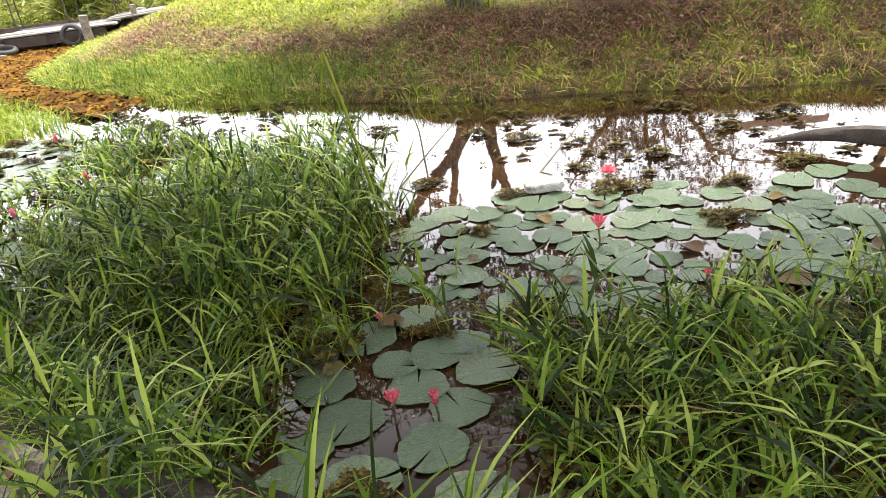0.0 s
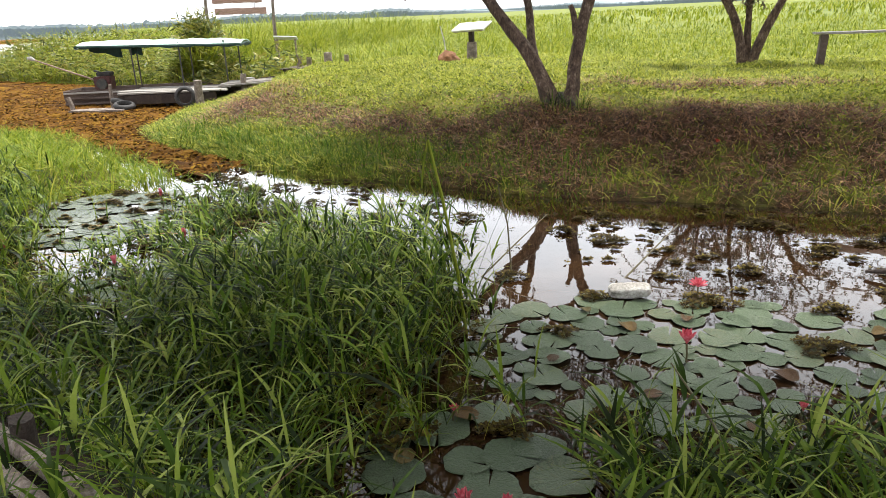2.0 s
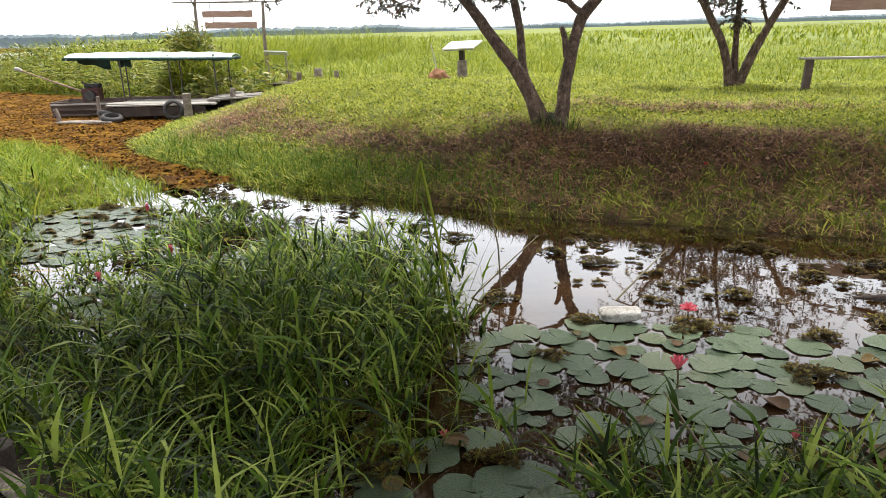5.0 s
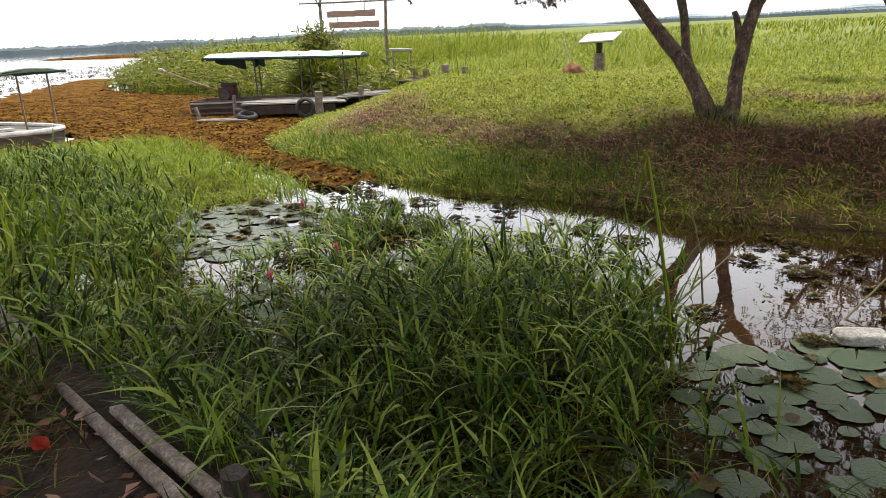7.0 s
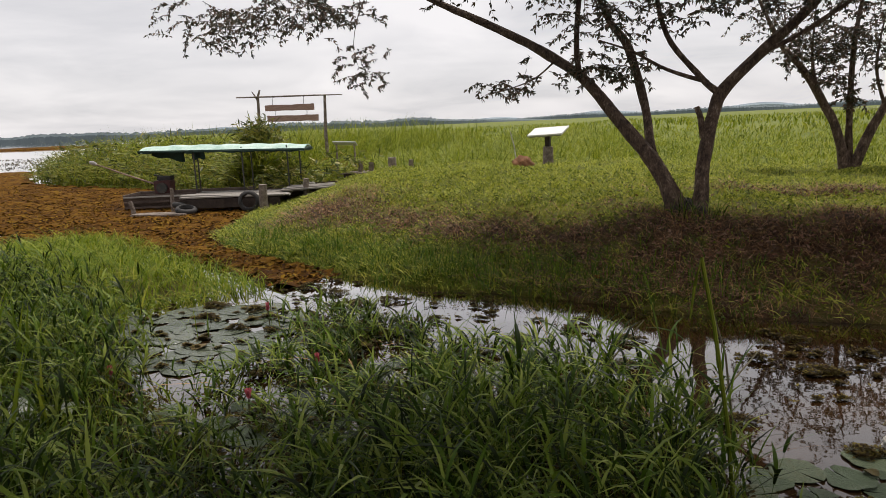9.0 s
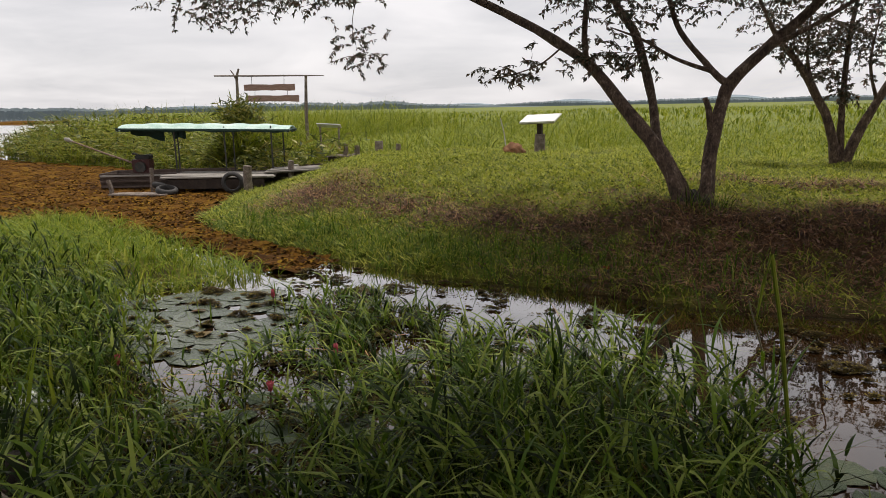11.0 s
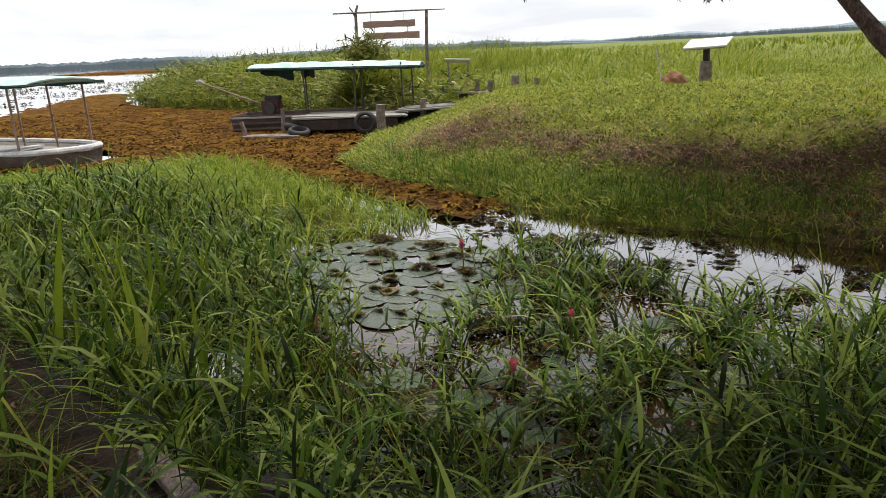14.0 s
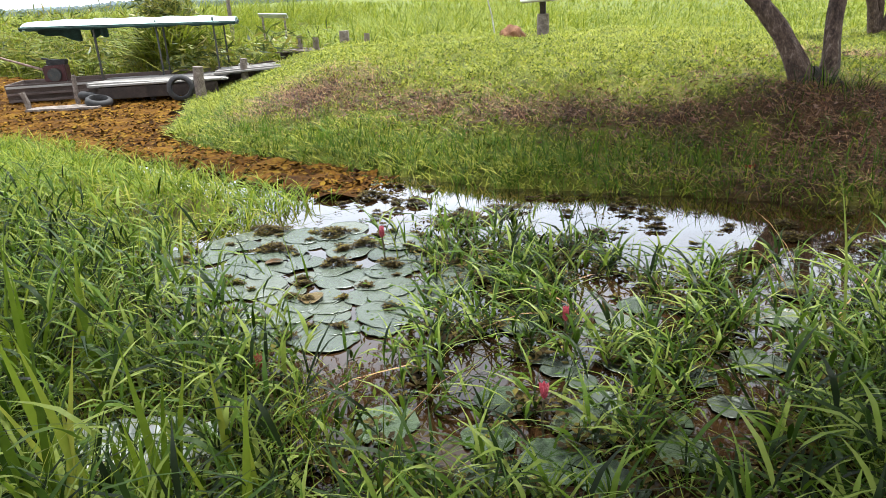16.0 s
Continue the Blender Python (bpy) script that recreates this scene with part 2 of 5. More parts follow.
def ground_material():
    m = bpy.data.materials.new("ground_soil")
    m.use_nodes = True
    t = m.node_tree
    bsdf = t.nodes["Principled BSDF"]
    bsdf.inputs["Roughness"].default_value = 0.9
    bsdf.inputs["Specular IOR Level"].default_value = 0.2
    co = t.nodes.new("ShaderNodeTexCoord")
    def ramped(scale, cols):
        n = node(t, "ShaderNodeTexNoise", Scale=scale, Detail=8.0, Roughness=0.7)
        link(t, co.outputs["Object"], n.inputs["Vector"])
        r = t.nodes.new("ShaderNodeValToRGB")
        while len(r.color_ramp.elements) < len(cols):
            r.color_ramp.elements.new(0.5)
        for k, c in enumerate(cols):
            r.color_ramp.elements[k].position = 0.33 + 0.36 * k / (len(cols) - 1)
            r.color_ramp.elements[k].color = (*c, 1)
        link(t, n.outputs["Fac"], r.inputs["Fac"])
        return r.outputs["Color"]
    green = ramped(1.6, [(0.05, 0.055, 0.01), (0.13, 0.14, 0.018), (0.24, 0.24, 0.04)])
    soil = ramped(3.0, [(0.02, 0.011, 0.006), (0.06, 0.03, 0.014), (0.13, 0.07, 0.034)])
    meadow = ramped(0.05, [(0.075, 0.098, 0.018), (0.13, 0.152, 0.03), (0.18, 0.185, 0.045)])
    def mixed(a, b, name):
        at = t.nodes.new("ShaderNodeAttribute")
        at.attribute_name = name
        mx = t.nodes.new("ShaderNodeMix")
        mx.data_type = "RGBA"
        link(t, at.outputs["Fac"], mx.inputs["Factor"])
        link(t, a, mx.inputs["A"])
        link(t, b, mx.inputs["B"])
        return mx.outputs["Result"]
    mud = ramped(2.2, [(0.007, 0.005, 0.004), (0.018, 0.012, 0.009), (0.05, 0.033, 0.022)])
    c = mixed(mixed(mixed(green, soil, "bare"), meadow, "meadow"), mud, "mud")
    link(t, c, bsdf.inputs["Base Color"])
    n = node(t, "ShaderNodeTexNoise", Scale=28.0, Detail=5.0)
    link(t, co.outputs["Object"], n.inputs["Vector"])
    b = node(t, "ShaderNodeBump", Strength=0.8, Distance=0.04)
    link(t, n.outputs["Fac"], b.inputs["Height"])
    link(t, b.outputs[0], bsdf.inputs["Normal"])
    return m


def water_material():
    m = bpy.data.materials.new("pond_water")
    m.use_nodes = True
    t = m.node_tree
    t.nodes.clear()
    out = t.nodes.new("ShaderNodeOutputMaterial")
    co = t.nodes.new("ShaderNodeTexCoord")
    n = node(t, "ShaderNodeTexNoise", Scale=2.2, Detail=3.0, Roughness=0.5)
    link(t, co.outputs["Object"], n.inputs["Vector"])
    b = node(t, "ShaderNodeBump", Strength=0.06, Distance=0.03)
    link(t, n.outputs["Fac"], b.inputs["Height"])
    n2 = node(t, "ShaderNodeTexNoise", Scale=1.3, Detail=5.0)
    link(t, co.outputs["Object"], n2.inputs["Vector"])
    r = t.nodes.new("ShaderNodeValToRGB")
    r.color_ramp.elements[0].position, r.color_ramp.elements[1].position = 0.35, 0.7
    r.color_ramp.elements[0].color, r.color_ramp.elements[1].color = (0.009, 0.0045, 0.002, 1), (0.04, 0.02, 0.008, 1)
    link(t, n2.outputs["Fac"], r.inputs["Fac"])
    body = t.nodes.new("ShaderNodeBsdfDiffuse")
    link(t, r.outputs["Color"], body.inputs["Color"])
    gloss = node(t, "ShaderNodeBsdfGlossy", Roughness=0.02)
    gloss.inputs["Color"].default_value = (1, 1, 1, 1)
    link(t, b.outputs[0], gloss.inputs["Normal"])
    fresnel = node(t, "ShaderNodeFresnel", IOR=1.34)
    link(t, b.outputs[0], fresnel.inputs["Normal"])
    fr = t.nodes.new("ShaderNodeMath")
    fr.operation, fr.use_clamp = "MULTIPLY_ADD", True
    fr.inputs[1].default_value, fr.inputs[2].default_value = 2.8, -0.075
    link(t, fresnel.outputs[0], fr.inputs[0])
    ms = t.nodes.new("ShaderNodeMixShader")
    link(t, fr.outputs[0], ms.inputs["Fac"])
    link(t, body.outputs[0], ms.inputs[1])
    link(t, gloss.outputs[0], ms.inputs[2])
    link(t, ms.outputs[0], out.inputs["Surface"])
    return m


M_GROUND = ground_material()
M_WATER = water_material()


# ---- mesh helpers ----
rng = np.random.default_rng(7)


def raw_mesh(name, verts, faces, mat, smooth=True):
    """A mesh from arrays: verts n x 3, faces m x k with the same corner count."""
    verts, faces = np.asarray(verts, np.float32), np.asarray(faces, np.int32)
    me = bpy.data.meshes.new(name)
    m, k = faces.shape
    me.vertices.add(len(verts))
    me.vertices.foreach_set("co", verts.ravel())
    me.loops.add(m * k)
    me.loops.foreach_set("vertex_index", faces.ravel())
    me.polygons.add(m)
    me.polygons.foreach_set("loop_start", np.arange(0, m * k, k, dtype=np.int32))
    me.update(calc_edges=True)
    me.polygons.foreach_set("use_smooth", np.full(m, smooth))
    me.materials.append(mat)
    me.validate()
    return me


def part(name, bm, mat, parent=None, label="", smooth=True):
    me = bpy.data.meshes.new(name)
    bm.to_mesh(me)
    bm.free()
    me.materials.append(mat)
    for p in me.polygons:
        p.use_smooth = smooth
    me.set_sharp_from_angle(angle=radians(38))
    ob = new(name, me)
    ob.parent = parent
    if label:
        ob["label"] = label
    return ob


def empty(name, x, y, z, turn=0.0):
    ob = new(name)
    ob.matrix_basis = pose(x, y, z, 0, 0, turn)
    ob.empty_display_size = 0.2
    return ob


def box_bm(size, at=(0, 0, 0), turn=(0, 0, 0), bevel=0.008, wobble=0.0, seed=0, cuts=0):
    bm = bmesh.new()
    bmesh.ops.create_cube(bm, size=1)
    bmesh.ops.scale(bm, vec=size, verts=bm.verts)
    if cuts:
        longest = max(range(3), key=lambda k: size[k])
        es = [e for e in bm.edges if abs((e.verts[0].co - e.verts[1].co)[longest]) > 1e-4]
        bmesh.ops.subdivide_edges(bm, edges=es, cuts=cuts, use_grid_fill=True)
    if bevel:
        bmesh.ops.bevel(bm, geom=[e for e in bm.edges if e.calc_face_angle(0) > 0.5], offset=bevel, segments=2, affect="EDGES")
    if wobble:
        for v in bm.verts:
            v.co += noise.noise_vector(v.co * 2.3 + Vector((seed, 0, 0))) * wobble
    bm.transform(pose(*at, *turn))
    return bm


def tube_bm(points, radii, sides=10, rough=0.0, seed=0, caps=True, into=None):
    """A round, tapering limb along points."""
    bm = into or bmesh.new()
    pts = [Vector(p) for p in points]
    rings = []
    for k, p in enumerate(pts):
        d = (pts[min(k + 1, len(pts) - 1)] - pts[max(k - 1, 0)]).normalized()
        a = d.orthogonal().normalized() if k == 0 else (a - d * a.dot(d)).normalized()
        c = d.cross(a)
        ring = []
        for s in range(sides):
            w = 2 * math.pi * s / sides
            r = radii[k] * (1 + rough * noise.noise(p * 3 + Vector((math.cos(w), math.sin(w), seed)) * 1.7))
            ring.append(bm.verts.new(p + (a * math.cos(w) + c * math.sin(w)) * r))
        rings.append(ring)
    for r0, r1 in zip(rings, rings[1:]):
        for s in range(sides):
            bm.faces.new((r0[s], r0[(s + 1) % sides], r1[(s + 1) % sides], r1[s]))
    if caps:
        bm.faces.new(rings[0][::-1])
        bm.faces.new(rings[-1])
    return bm


def smooth_line(points, radii, steps=5):
    """Catmull-Rom through points, with radii."""
    p = [Vector(q) for q in points]
    p = [p[0] * 2 - p[1]] + p + [p[-1] * 2 - p[-2]]
    out, rad = [], []
    for k in range(1, len(p) - 2):
        for s in range(steps):
            u = s / steps
            a, b, c, d = p[k - 1:k + 3]
            out.append(0.5 * (2 * b + (c - a) * u + (2 * a - 5 * b + 4 * c - d) * u * u + (3 * b - a - 3 * c + d) * u ** 3))
            rad.append(radii[k - 1] * (1 - u) + radii[k] * u)
    return out + [p[-2]], rad + [radii[-1]]


def blades(name, base, height, width, droop, lean, mat, segs=4, azimuth=None):
    """Many curved grass blades as one mesh."""
    n = len(base)
    az = rng.uniform(0, 2 * math.pi, n) if azimuth is None else azimuth
    u = np.linspace(0, 1, segs + 1)[None, :]
    out = (lean[:, None] * u + droop[:, None] * u ** 2.4) * height[:, None]
    up = (u - 0.55 * droop[:, None] * np.maximum(0, u - 0.35) ** 1.6 * 1.9) * height[:, None]
    wide = width[:, None] * np.where(u < 0.25, 0.55 + 1.8 * u, 1.0) * np.clip((1 - u) * 2.2, 0.04, 1)
    twist = az[:, None] + math.pi / 2 + rng.normal(0, 0.35, n)[:, None] * u
    cx = base[:, 0:1] + np.cos(az)[:, None] * out
    cy = base[:, 1:2] + np.sin(az)[:, None] * out
    cz = base[:, 2:3] + up
    dx, dy = np.cos(twist) * wide / 2, np.sin(twist) * wide / 2
    fold = wide * 0.12
    left = np.stack([cx - dx, cy - dy, cz + fold], -1)
    right = np.stack([cx + dx, cy + dy, cz - fold], -1)
    v = np.stack([left, right], 2).reshape(-1, 3)
    k = 2 * (segs + 1)
    i = (np.arange(n) * k)[:, None] + (np.arange(segs) * 2)[None, :]
    f = np.stack([i, i + 1, i + 3, i + 2], -1).reshape(-1, 4)
    return new(name, raw_mesh(name, v, f, mat))


def leaf_mesh(name, pos, direc, length, wide, mat):
    """Lance-shaped folded leaves as one mesh."""
    n = len(pos)
    d = direc / np.linalg.norm(direc, axis=1, keepdims=True)
    side = np.cross(d, rng.normal(0, 1, (n, 3)))
    side /= np.linalg.norm(side, axis=1, keepdims=True)
    up = np.cross(side, d)
    L, W = length[:, None], wide[:, None]
    v = np.stack([pos, pos + d * L * 0.45 + side * W / 2 + up * W * 0.15, pos + d * L - up * L * 0.08, pos + d * L * 0.45 - side * W / 2 + up * W * 0.15], 1).reshape(-1, 3)
    return raw_mesh(name, v, np.arange(n * 4).reshape(-1, 4), mat)


# ---- the lie of the land ----
FAR_LAND = np.array([(60, 6.0), (6, 7.4), (2.7, 7.85), (1.3, 8.1), (-0.7, 8.25), (-2.4, 8.8), (-4.2, 9.25), (-6.0, 10.25), (-8.4, 11.7), (-9.5, 12.9), (-10.3, 15.2), (-11.5, 18.6),
                     (-15.2, 21.6), (-21, 24.7), (-27, 27.0), (-31, 29.2), (-41, 45), (-58, 75), (-95, 130), (-330, 450), (-2300, 3100), (3000, 3100), (3000, 6)], float)
MOUND = np.array([(-60, 8.4), (-17.5, 9.1), (-14.8, 9.9), (-13.1, 11.0), (-12.2, 12.9), (-11.0, 12.4), (-8.7, 10.8), (-6.9, 9.7), (-6.0, 8.9), (-6.4, 8.1), (-7.2, 7.6), (-7.5, 6.6), (-7.6, 5.6), (-9, 4.8), (-60, 10)], float)


def step(a, b, v):
    u = np.clip((v - a) / (b - a), 0, 1)
    return u * u * (3 - 2 * u)


def ell(x, y, cx, cy, rx, ry, soft=0.35):
    return step(1 + soft, 1 - soft, np.hypot((x - cx) / rx, (y - cy) / ry))


def inside(x, y, poly):
    """Signed distance to a polygon, positive inside."""
    best = np.full(x.shape, 1e9)
    odd = np.zeros(x.shape, bool)
    for (ax, ay), (bx, by) in zip(poly, np.roll(poly, -1, 0)):
        dx, dy = bx - ax, by - ay
        u = np.clip(((x - ax) * dx + (y - ay) * dy) / (dx * dx + dy * dy), 0, 1)
        best = np.minimum(best, np.hypot(x - ax - u * dx, y - ay - u * dy))
        if dy:
            odd ^= ((ay > y) != (by > y)) & (x < ax + (y - ay) * dx / dy)
    return np.where(odd, best, -best)


def wave(x, y, s, seed=0.0):
    """A cheap smooth noise, about -1 to 1."""
    r = np.random.default_rng(int(seed * 10) + 3)
    total = 0
    for k in range(6):
        a, ph, w = r.uniform(0, 6.28), r.uniform(0, 6.28), r.uniform(0.6, 1.9)
        total = total + np.sin((x * np.cos(a) + y * np.sin(a)) * w * 2 * np.pi / s + ph + 1.3 * np.sin((x * np.sin(a) - y * np.cos(a)) * w * 2.9 / s))
    return total / 3.2


def near_side(x, y):
    """Metres from the near bank's pole edging towards the water."""
    return (x + 1.7) * 0.38 + (y - 1.8) * 0.925


def land(x, y):
    d = inside(x, y, FAR_LAND)
    hill = 0.1 * step(0, 0.25, d) + 0.62 * step(0.15, 2.1 + 1.1 * step(-1.2, -2.6, x), d) + 0.3 * step(1.4, 5.5, d) * (1 - 0.6 * step(-1.5, 1.8, x))
    hill = hill * (1 - 0.62 * step(17.9, 20.5, y + 0.12 * x)) * (1 - 0.8 * step(-9.6, -12.0, x))
    hill = hill + 0.04 * wave(x, y, 2.6) * step(0.2, 1.5, d) * step(40, 20, y)
    hill = hill + 0.55 * step(42, 60, y) * step(6, 16, d)
    s = near_side(x, y)
    near = 0.5 * step(0.78, 0.12, s) + 0.02 * wave(x, y, 0.9, 1)
    m = inside(x, y, MOUND)
    mound = 0.2 * step(0, 1.2, m)
    z = -0.22 + np.where(d > 0, 0.22 + hill, 0)
    z = np.maximum(z, np.where(s < 0.95, -0.22 + 0.22 * step(0.95, 0.75, s) + near, -9))
    return np.maximum(z, np.where(m > 0, -0.1 + mound, -9))


def axis(lo, hi, fine, far_lo, far_hi):
    core = np.arange(lo, hi + fine / 2, fine)
    grow = fine * 1.16 ** np.arange(1, 80)
    a, b = lo - np.cumsum(grow), hi + np.cumsum(grow)
    return np.concatenate([a[a > far_lo][::-1], core, b[b < far_hi]])


gx, gy = axis(-16, 7, 0.12, -3000, 3000), axis(-2, 20, 0.12, -300, 3000)
X, Y = np.meshgrid(gx, gy)
Z = land(X, Y)
ni, nj = X.shape
idx = np.arange(ni * nj).reshape(ni, nj)
quads = np.stack([idx[:-1, :-1], idx[:-1, 1:], idx[1:, 1:], idx[1:, :-1]], -1).reshape(-1, 4)
ground_me = raw_mesh("ground", np.stack([X, Y, Z], -1).reshape(-1, 3), quads, M_GROUND)


def dry_and_shade(x, y):
    """Where the far slope is bare or straw-brown; the right part is raised to stand for tree shade too."""
    d = inside(x, y, FAR_LAND)
    # real brown slope, made stronger so tree shade is partly in its colour
    right = step(-4.2, -0.6, x) * step(2.9 + 0.6 * wave(x, y, 0.9, 51), 1.2, d) * step(-0.4, 0.1, d)
    scar = 1.15 * np.exp(-(((x + 7.3) / 1.0) ** 2 + ((y - 13.3) / 0.95) ** 2)) * (0.8 + 0.4 * wave(x, y, 0.8, 6))
    strip = np.exp(-(((x + 4.0) / 2.6) ** 2 + ((d - 1.85) / 0.5) ** 2))
    worn = np.exp(-(((x - 1.6) / 1.8) ** 2 + ((y - 12.3) / 0.35) ** 2))
    patch = ell(x, y, 1.5, 9.9, 1.5, 0.55, 0.5) + 0.8 * ell(x, y, -0.6, 9.6, 0.9, 0.8, 0.5)
    return np.clip(right * (0.72 + 0.4 * wave(x, y, 1.1, 2) + 0.3 * wave(x, y, 0.4, 22)) + 0.6 * patch * step(0.1, 0.4, d) + scar + 1.0 * strip * (0.65 + 0.6 * wave(x, y, 1.1, 4)) + 0.7 * worn, 0, 1)


bare = np.where(inside(X, Y, FAR_LAND) > 0, dry_and_shade(X, Y), 1.0) * (Y < 40)
bare = np.where(inside(X, Y, MOUND) > 0, 0.5, bare)
for key, values in (("bare", bare), ("meadow", step(25, 45, Y)), ("mud", step(9, 6, Y) * (inside(X, Y, MOUND) < 0) * (0.85 + 0.2 * wave(X, Y, 1.4, 17)))):
    at = ground_me.attributes.new(key, "FLOAT", "POINT")
    at.data.foreach_set("value", values.ravel().astype(np.float32))
ground = tagged(new("ground", ground_me), "grassy earth banks round a pond running out to flat meadow", "ground", kind="structure")

water_me = raw_mesh("water", [(-3000, -50, 0), (3000, -50, 0), (3000, 3000, 0), (-3000, 3000, 0)], [(0, 1, 2, 3)], M_WATER)
water = tagged(new("water", water_me), "still brown pond and lake water reflecting the sky", "water", kind="structure")


# ---- grasses ----
def scatter(n, x0, x1, y0, y1, keep):
    x, y = rng.uniform(x0, x1, n), rng.uniform(y0, y1, n)
    ok = rng.uniform(0, 1, n) < keep(x, y)
    return x[ok], y[ok]


def rise(x, y, floor=-0.05):
    return np.stack([x, y, np.maximum(land(x, y), floor)], -1)


def marsh(x, y):
    """How thick the long grass stands in the shallow water and on the near bank."""
    s = near_side(x, y)
    band = (step(0.1, 0.45, s) + 0.18 * step(-0.75, -0.1, s) * step(-2.9, -3.5, x) * step(0.3, 0.1, s) + step(-0.6, -0.1, s) * step(-1.9, -1.5, x) * step(0.45, 0.1, s)) * step(2.6, 1.0, s) * (0.75 + 0.3 * wave(x, y, 0.8, 5)) * (1 - 0.55 * step(1.0, 1.5, x))
    clump = ell(x, y, -1.8, 4.5, 1.1, 1.25) * (0.9 + 0.3 * wave(x, y, 0.7, 6))
    middle = ell(x, y, -3.1, 5.9, 1.5, 1.1) * (0.4 + 0.5 * wave(x, y, 0.8, 7))
    left = step(-5.0, -6.4, x) * step(0.2, 0.6, s) * step(3.6, 2.2, s)
    tongue = ell(x, y, -4.15, 7.25, 0.8, 0.6) * 0.7
    right = ell(x, y, 0.95, 2.75, 0.75, 0.6) * 0.9 + ell(x, y, 2.4, 3.0, 1.0, 0.9) * 0.6
    d = np.clip(band + clump + middle + left + tongue + right, 0, 1)
    d = d * (1 - ell(x, y, -0.3, 2.7, 0.62, 0.6)) * (1 - 0.96 * ell(x, y, -0.2, 2.05, 0.62, 0.75, 0.2)) * (1 - 0.7 * ell(x, y, -5.75, 4.7, 0.42, 0.25, 0.2)) * (1 - ell(x, y, 1.0, 4.45, 1.25, 0.95)) * (1 - 0.85 * ell(x, y, -5.6, 6.8, 1.15, 1.0)) * (1 - 0.3 * ell(x, y, -4.2, 4.9, 0.6, 0.3)) * (1 - 0.85 * ell(x, y, -1.95, 2.0, 0.3, 0.22))
    d = d * (0.35 + 0.65 * step(-0.5, 0.25, wave(x, y, 0.55, 13)))
    return np.where(inside(x, y, FAR_LAND) > -1.4, 0, d)


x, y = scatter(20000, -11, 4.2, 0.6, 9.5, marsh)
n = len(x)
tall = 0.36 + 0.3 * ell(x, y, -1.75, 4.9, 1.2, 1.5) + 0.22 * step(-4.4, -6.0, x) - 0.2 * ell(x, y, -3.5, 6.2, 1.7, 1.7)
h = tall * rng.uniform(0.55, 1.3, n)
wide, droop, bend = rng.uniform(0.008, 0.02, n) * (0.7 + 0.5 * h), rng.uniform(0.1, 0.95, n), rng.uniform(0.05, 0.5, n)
# left blades take the brighter mound colour, so sunlight is in their tone
lit_tone = x + rng.normal(0, 0.6, n) < -4.9
for pick, mat in ((~lit_tone, M_GRASS), (lit_tone, M_MOUND)):
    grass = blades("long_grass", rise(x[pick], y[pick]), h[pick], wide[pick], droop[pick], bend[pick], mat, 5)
    tagged(grass, "lush long green marsh grass with drooping blades in shallow water" if mat is M_GRASS else "long drooping grass beside the mound, coloured lighter yellow-green as if sunlit", "grass", kind="stuff")

# stems with short side leaves
x, y = scatter(25000, -11, 4.2, 0.6, 9.5, marsh)
n = len(x)
tall = 0.34 + 0.24 * ell(x, y, -1.75, 4.9, 1.2, 1.5) + 0.2 * step(-4.4, -6.0, x) - 0.17 * ell(x, y, -3.5, 6.2, 1.7, 1.7)
h, az, ln = tall * rng.uniform(0.5, 1.25, n), rng.uniform(0, 6.28, n), rng.uniform(0.05, 0.55, n)
foot = rise(x, y)
stems = blades("grass_stems", foot, h, np.full(n, 0.005), np.full(n, 0.1), ln, M_GRASS, 2, az)
tagged(stems, "thin green grass stems standing in the marsh", "grass", kind="stuff")
u = rng.uniform(0.3, 1.0, (n, 5))
lift = (h[:, None] * u * (1 - 0.03 * u)).ravel()
away = (h[:, None] * (ln[:, None] * u + 0.1 * u ** 2.4)).ravel()
a5 = np.repeat(az, 5)
joint = np.repeat(foot, 5, 0) + np.stack([np.cos(a5) * away, np.sin(a5) * away, lift], -1)
m5 = n * 5
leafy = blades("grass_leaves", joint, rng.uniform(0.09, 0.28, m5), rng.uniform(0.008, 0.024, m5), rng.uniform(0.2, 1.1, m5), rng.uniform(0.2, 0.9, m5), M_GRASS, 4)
tagged(leafy, "broad drooping side leaves of marsh grass", "grass", kind="stuff")

# fine pale grass with thin arching stems
x, y = scatter(30000, -9, 3.6, 1.8, 8.6, lambda a, b: marsh(a, b) * step(-0.1, 0.5, wave(a, b, 1.1, 19)))
n = len(x)
h = rng.uniform(0.25, 0.62, n) * (1 - 0.45 * ell(x, y, -3.5, 6.2, 1.7, 1.7))
fine = blades("fine_grass", rise(x, y), h, rng.uniform(0.003, 0.0065, n), rng.uniform(0.1, 1.0, n), rng.uniform(0.05, 0.5, n), M_MOUND, 4)
tagged(fine, "fine pale green grass with thin arching blades", "grass", kind="stuff")

# low small-leaved herbs at the foot of the near bank and between the clumps
x, y = scatter(52000, -7.5, 3.2, 1.2, 7.2, lambda a, b: step(0.15, 0.35, near_side(a, b)) * (0.9 * step(1.3, 0.7, near_side(a, b)) + 0.4 * ell(a, b, -3.4, 5.8, 1.6, 1.5)) * step(-0.2, 0.35, wave(a, b, 0.5, 23)) * (1 - ell(a, b, -0.3, 2.6, 0.75, 0.8)))
n = len(x)
tuft_z = np.maximum(land(x, y), 0) + rng.uniform(0.01, 0.2, n) * (0.6 + 0.4 * wave(x, y, 0.3, 29))
low_herbs = new("marsh_herbs", leaf_mesh("marsh_herbs", np.stack([x, y, tuft_z], -1), np.stack([rng.normal(0, 1, n), rng.normal(0, 1, n), rng.normal(0.35, 0.4, n)], -1), rng.uniform(0.02, 0.055, n), rng.uniform(0.009, 0.022, n), M_SHORE))
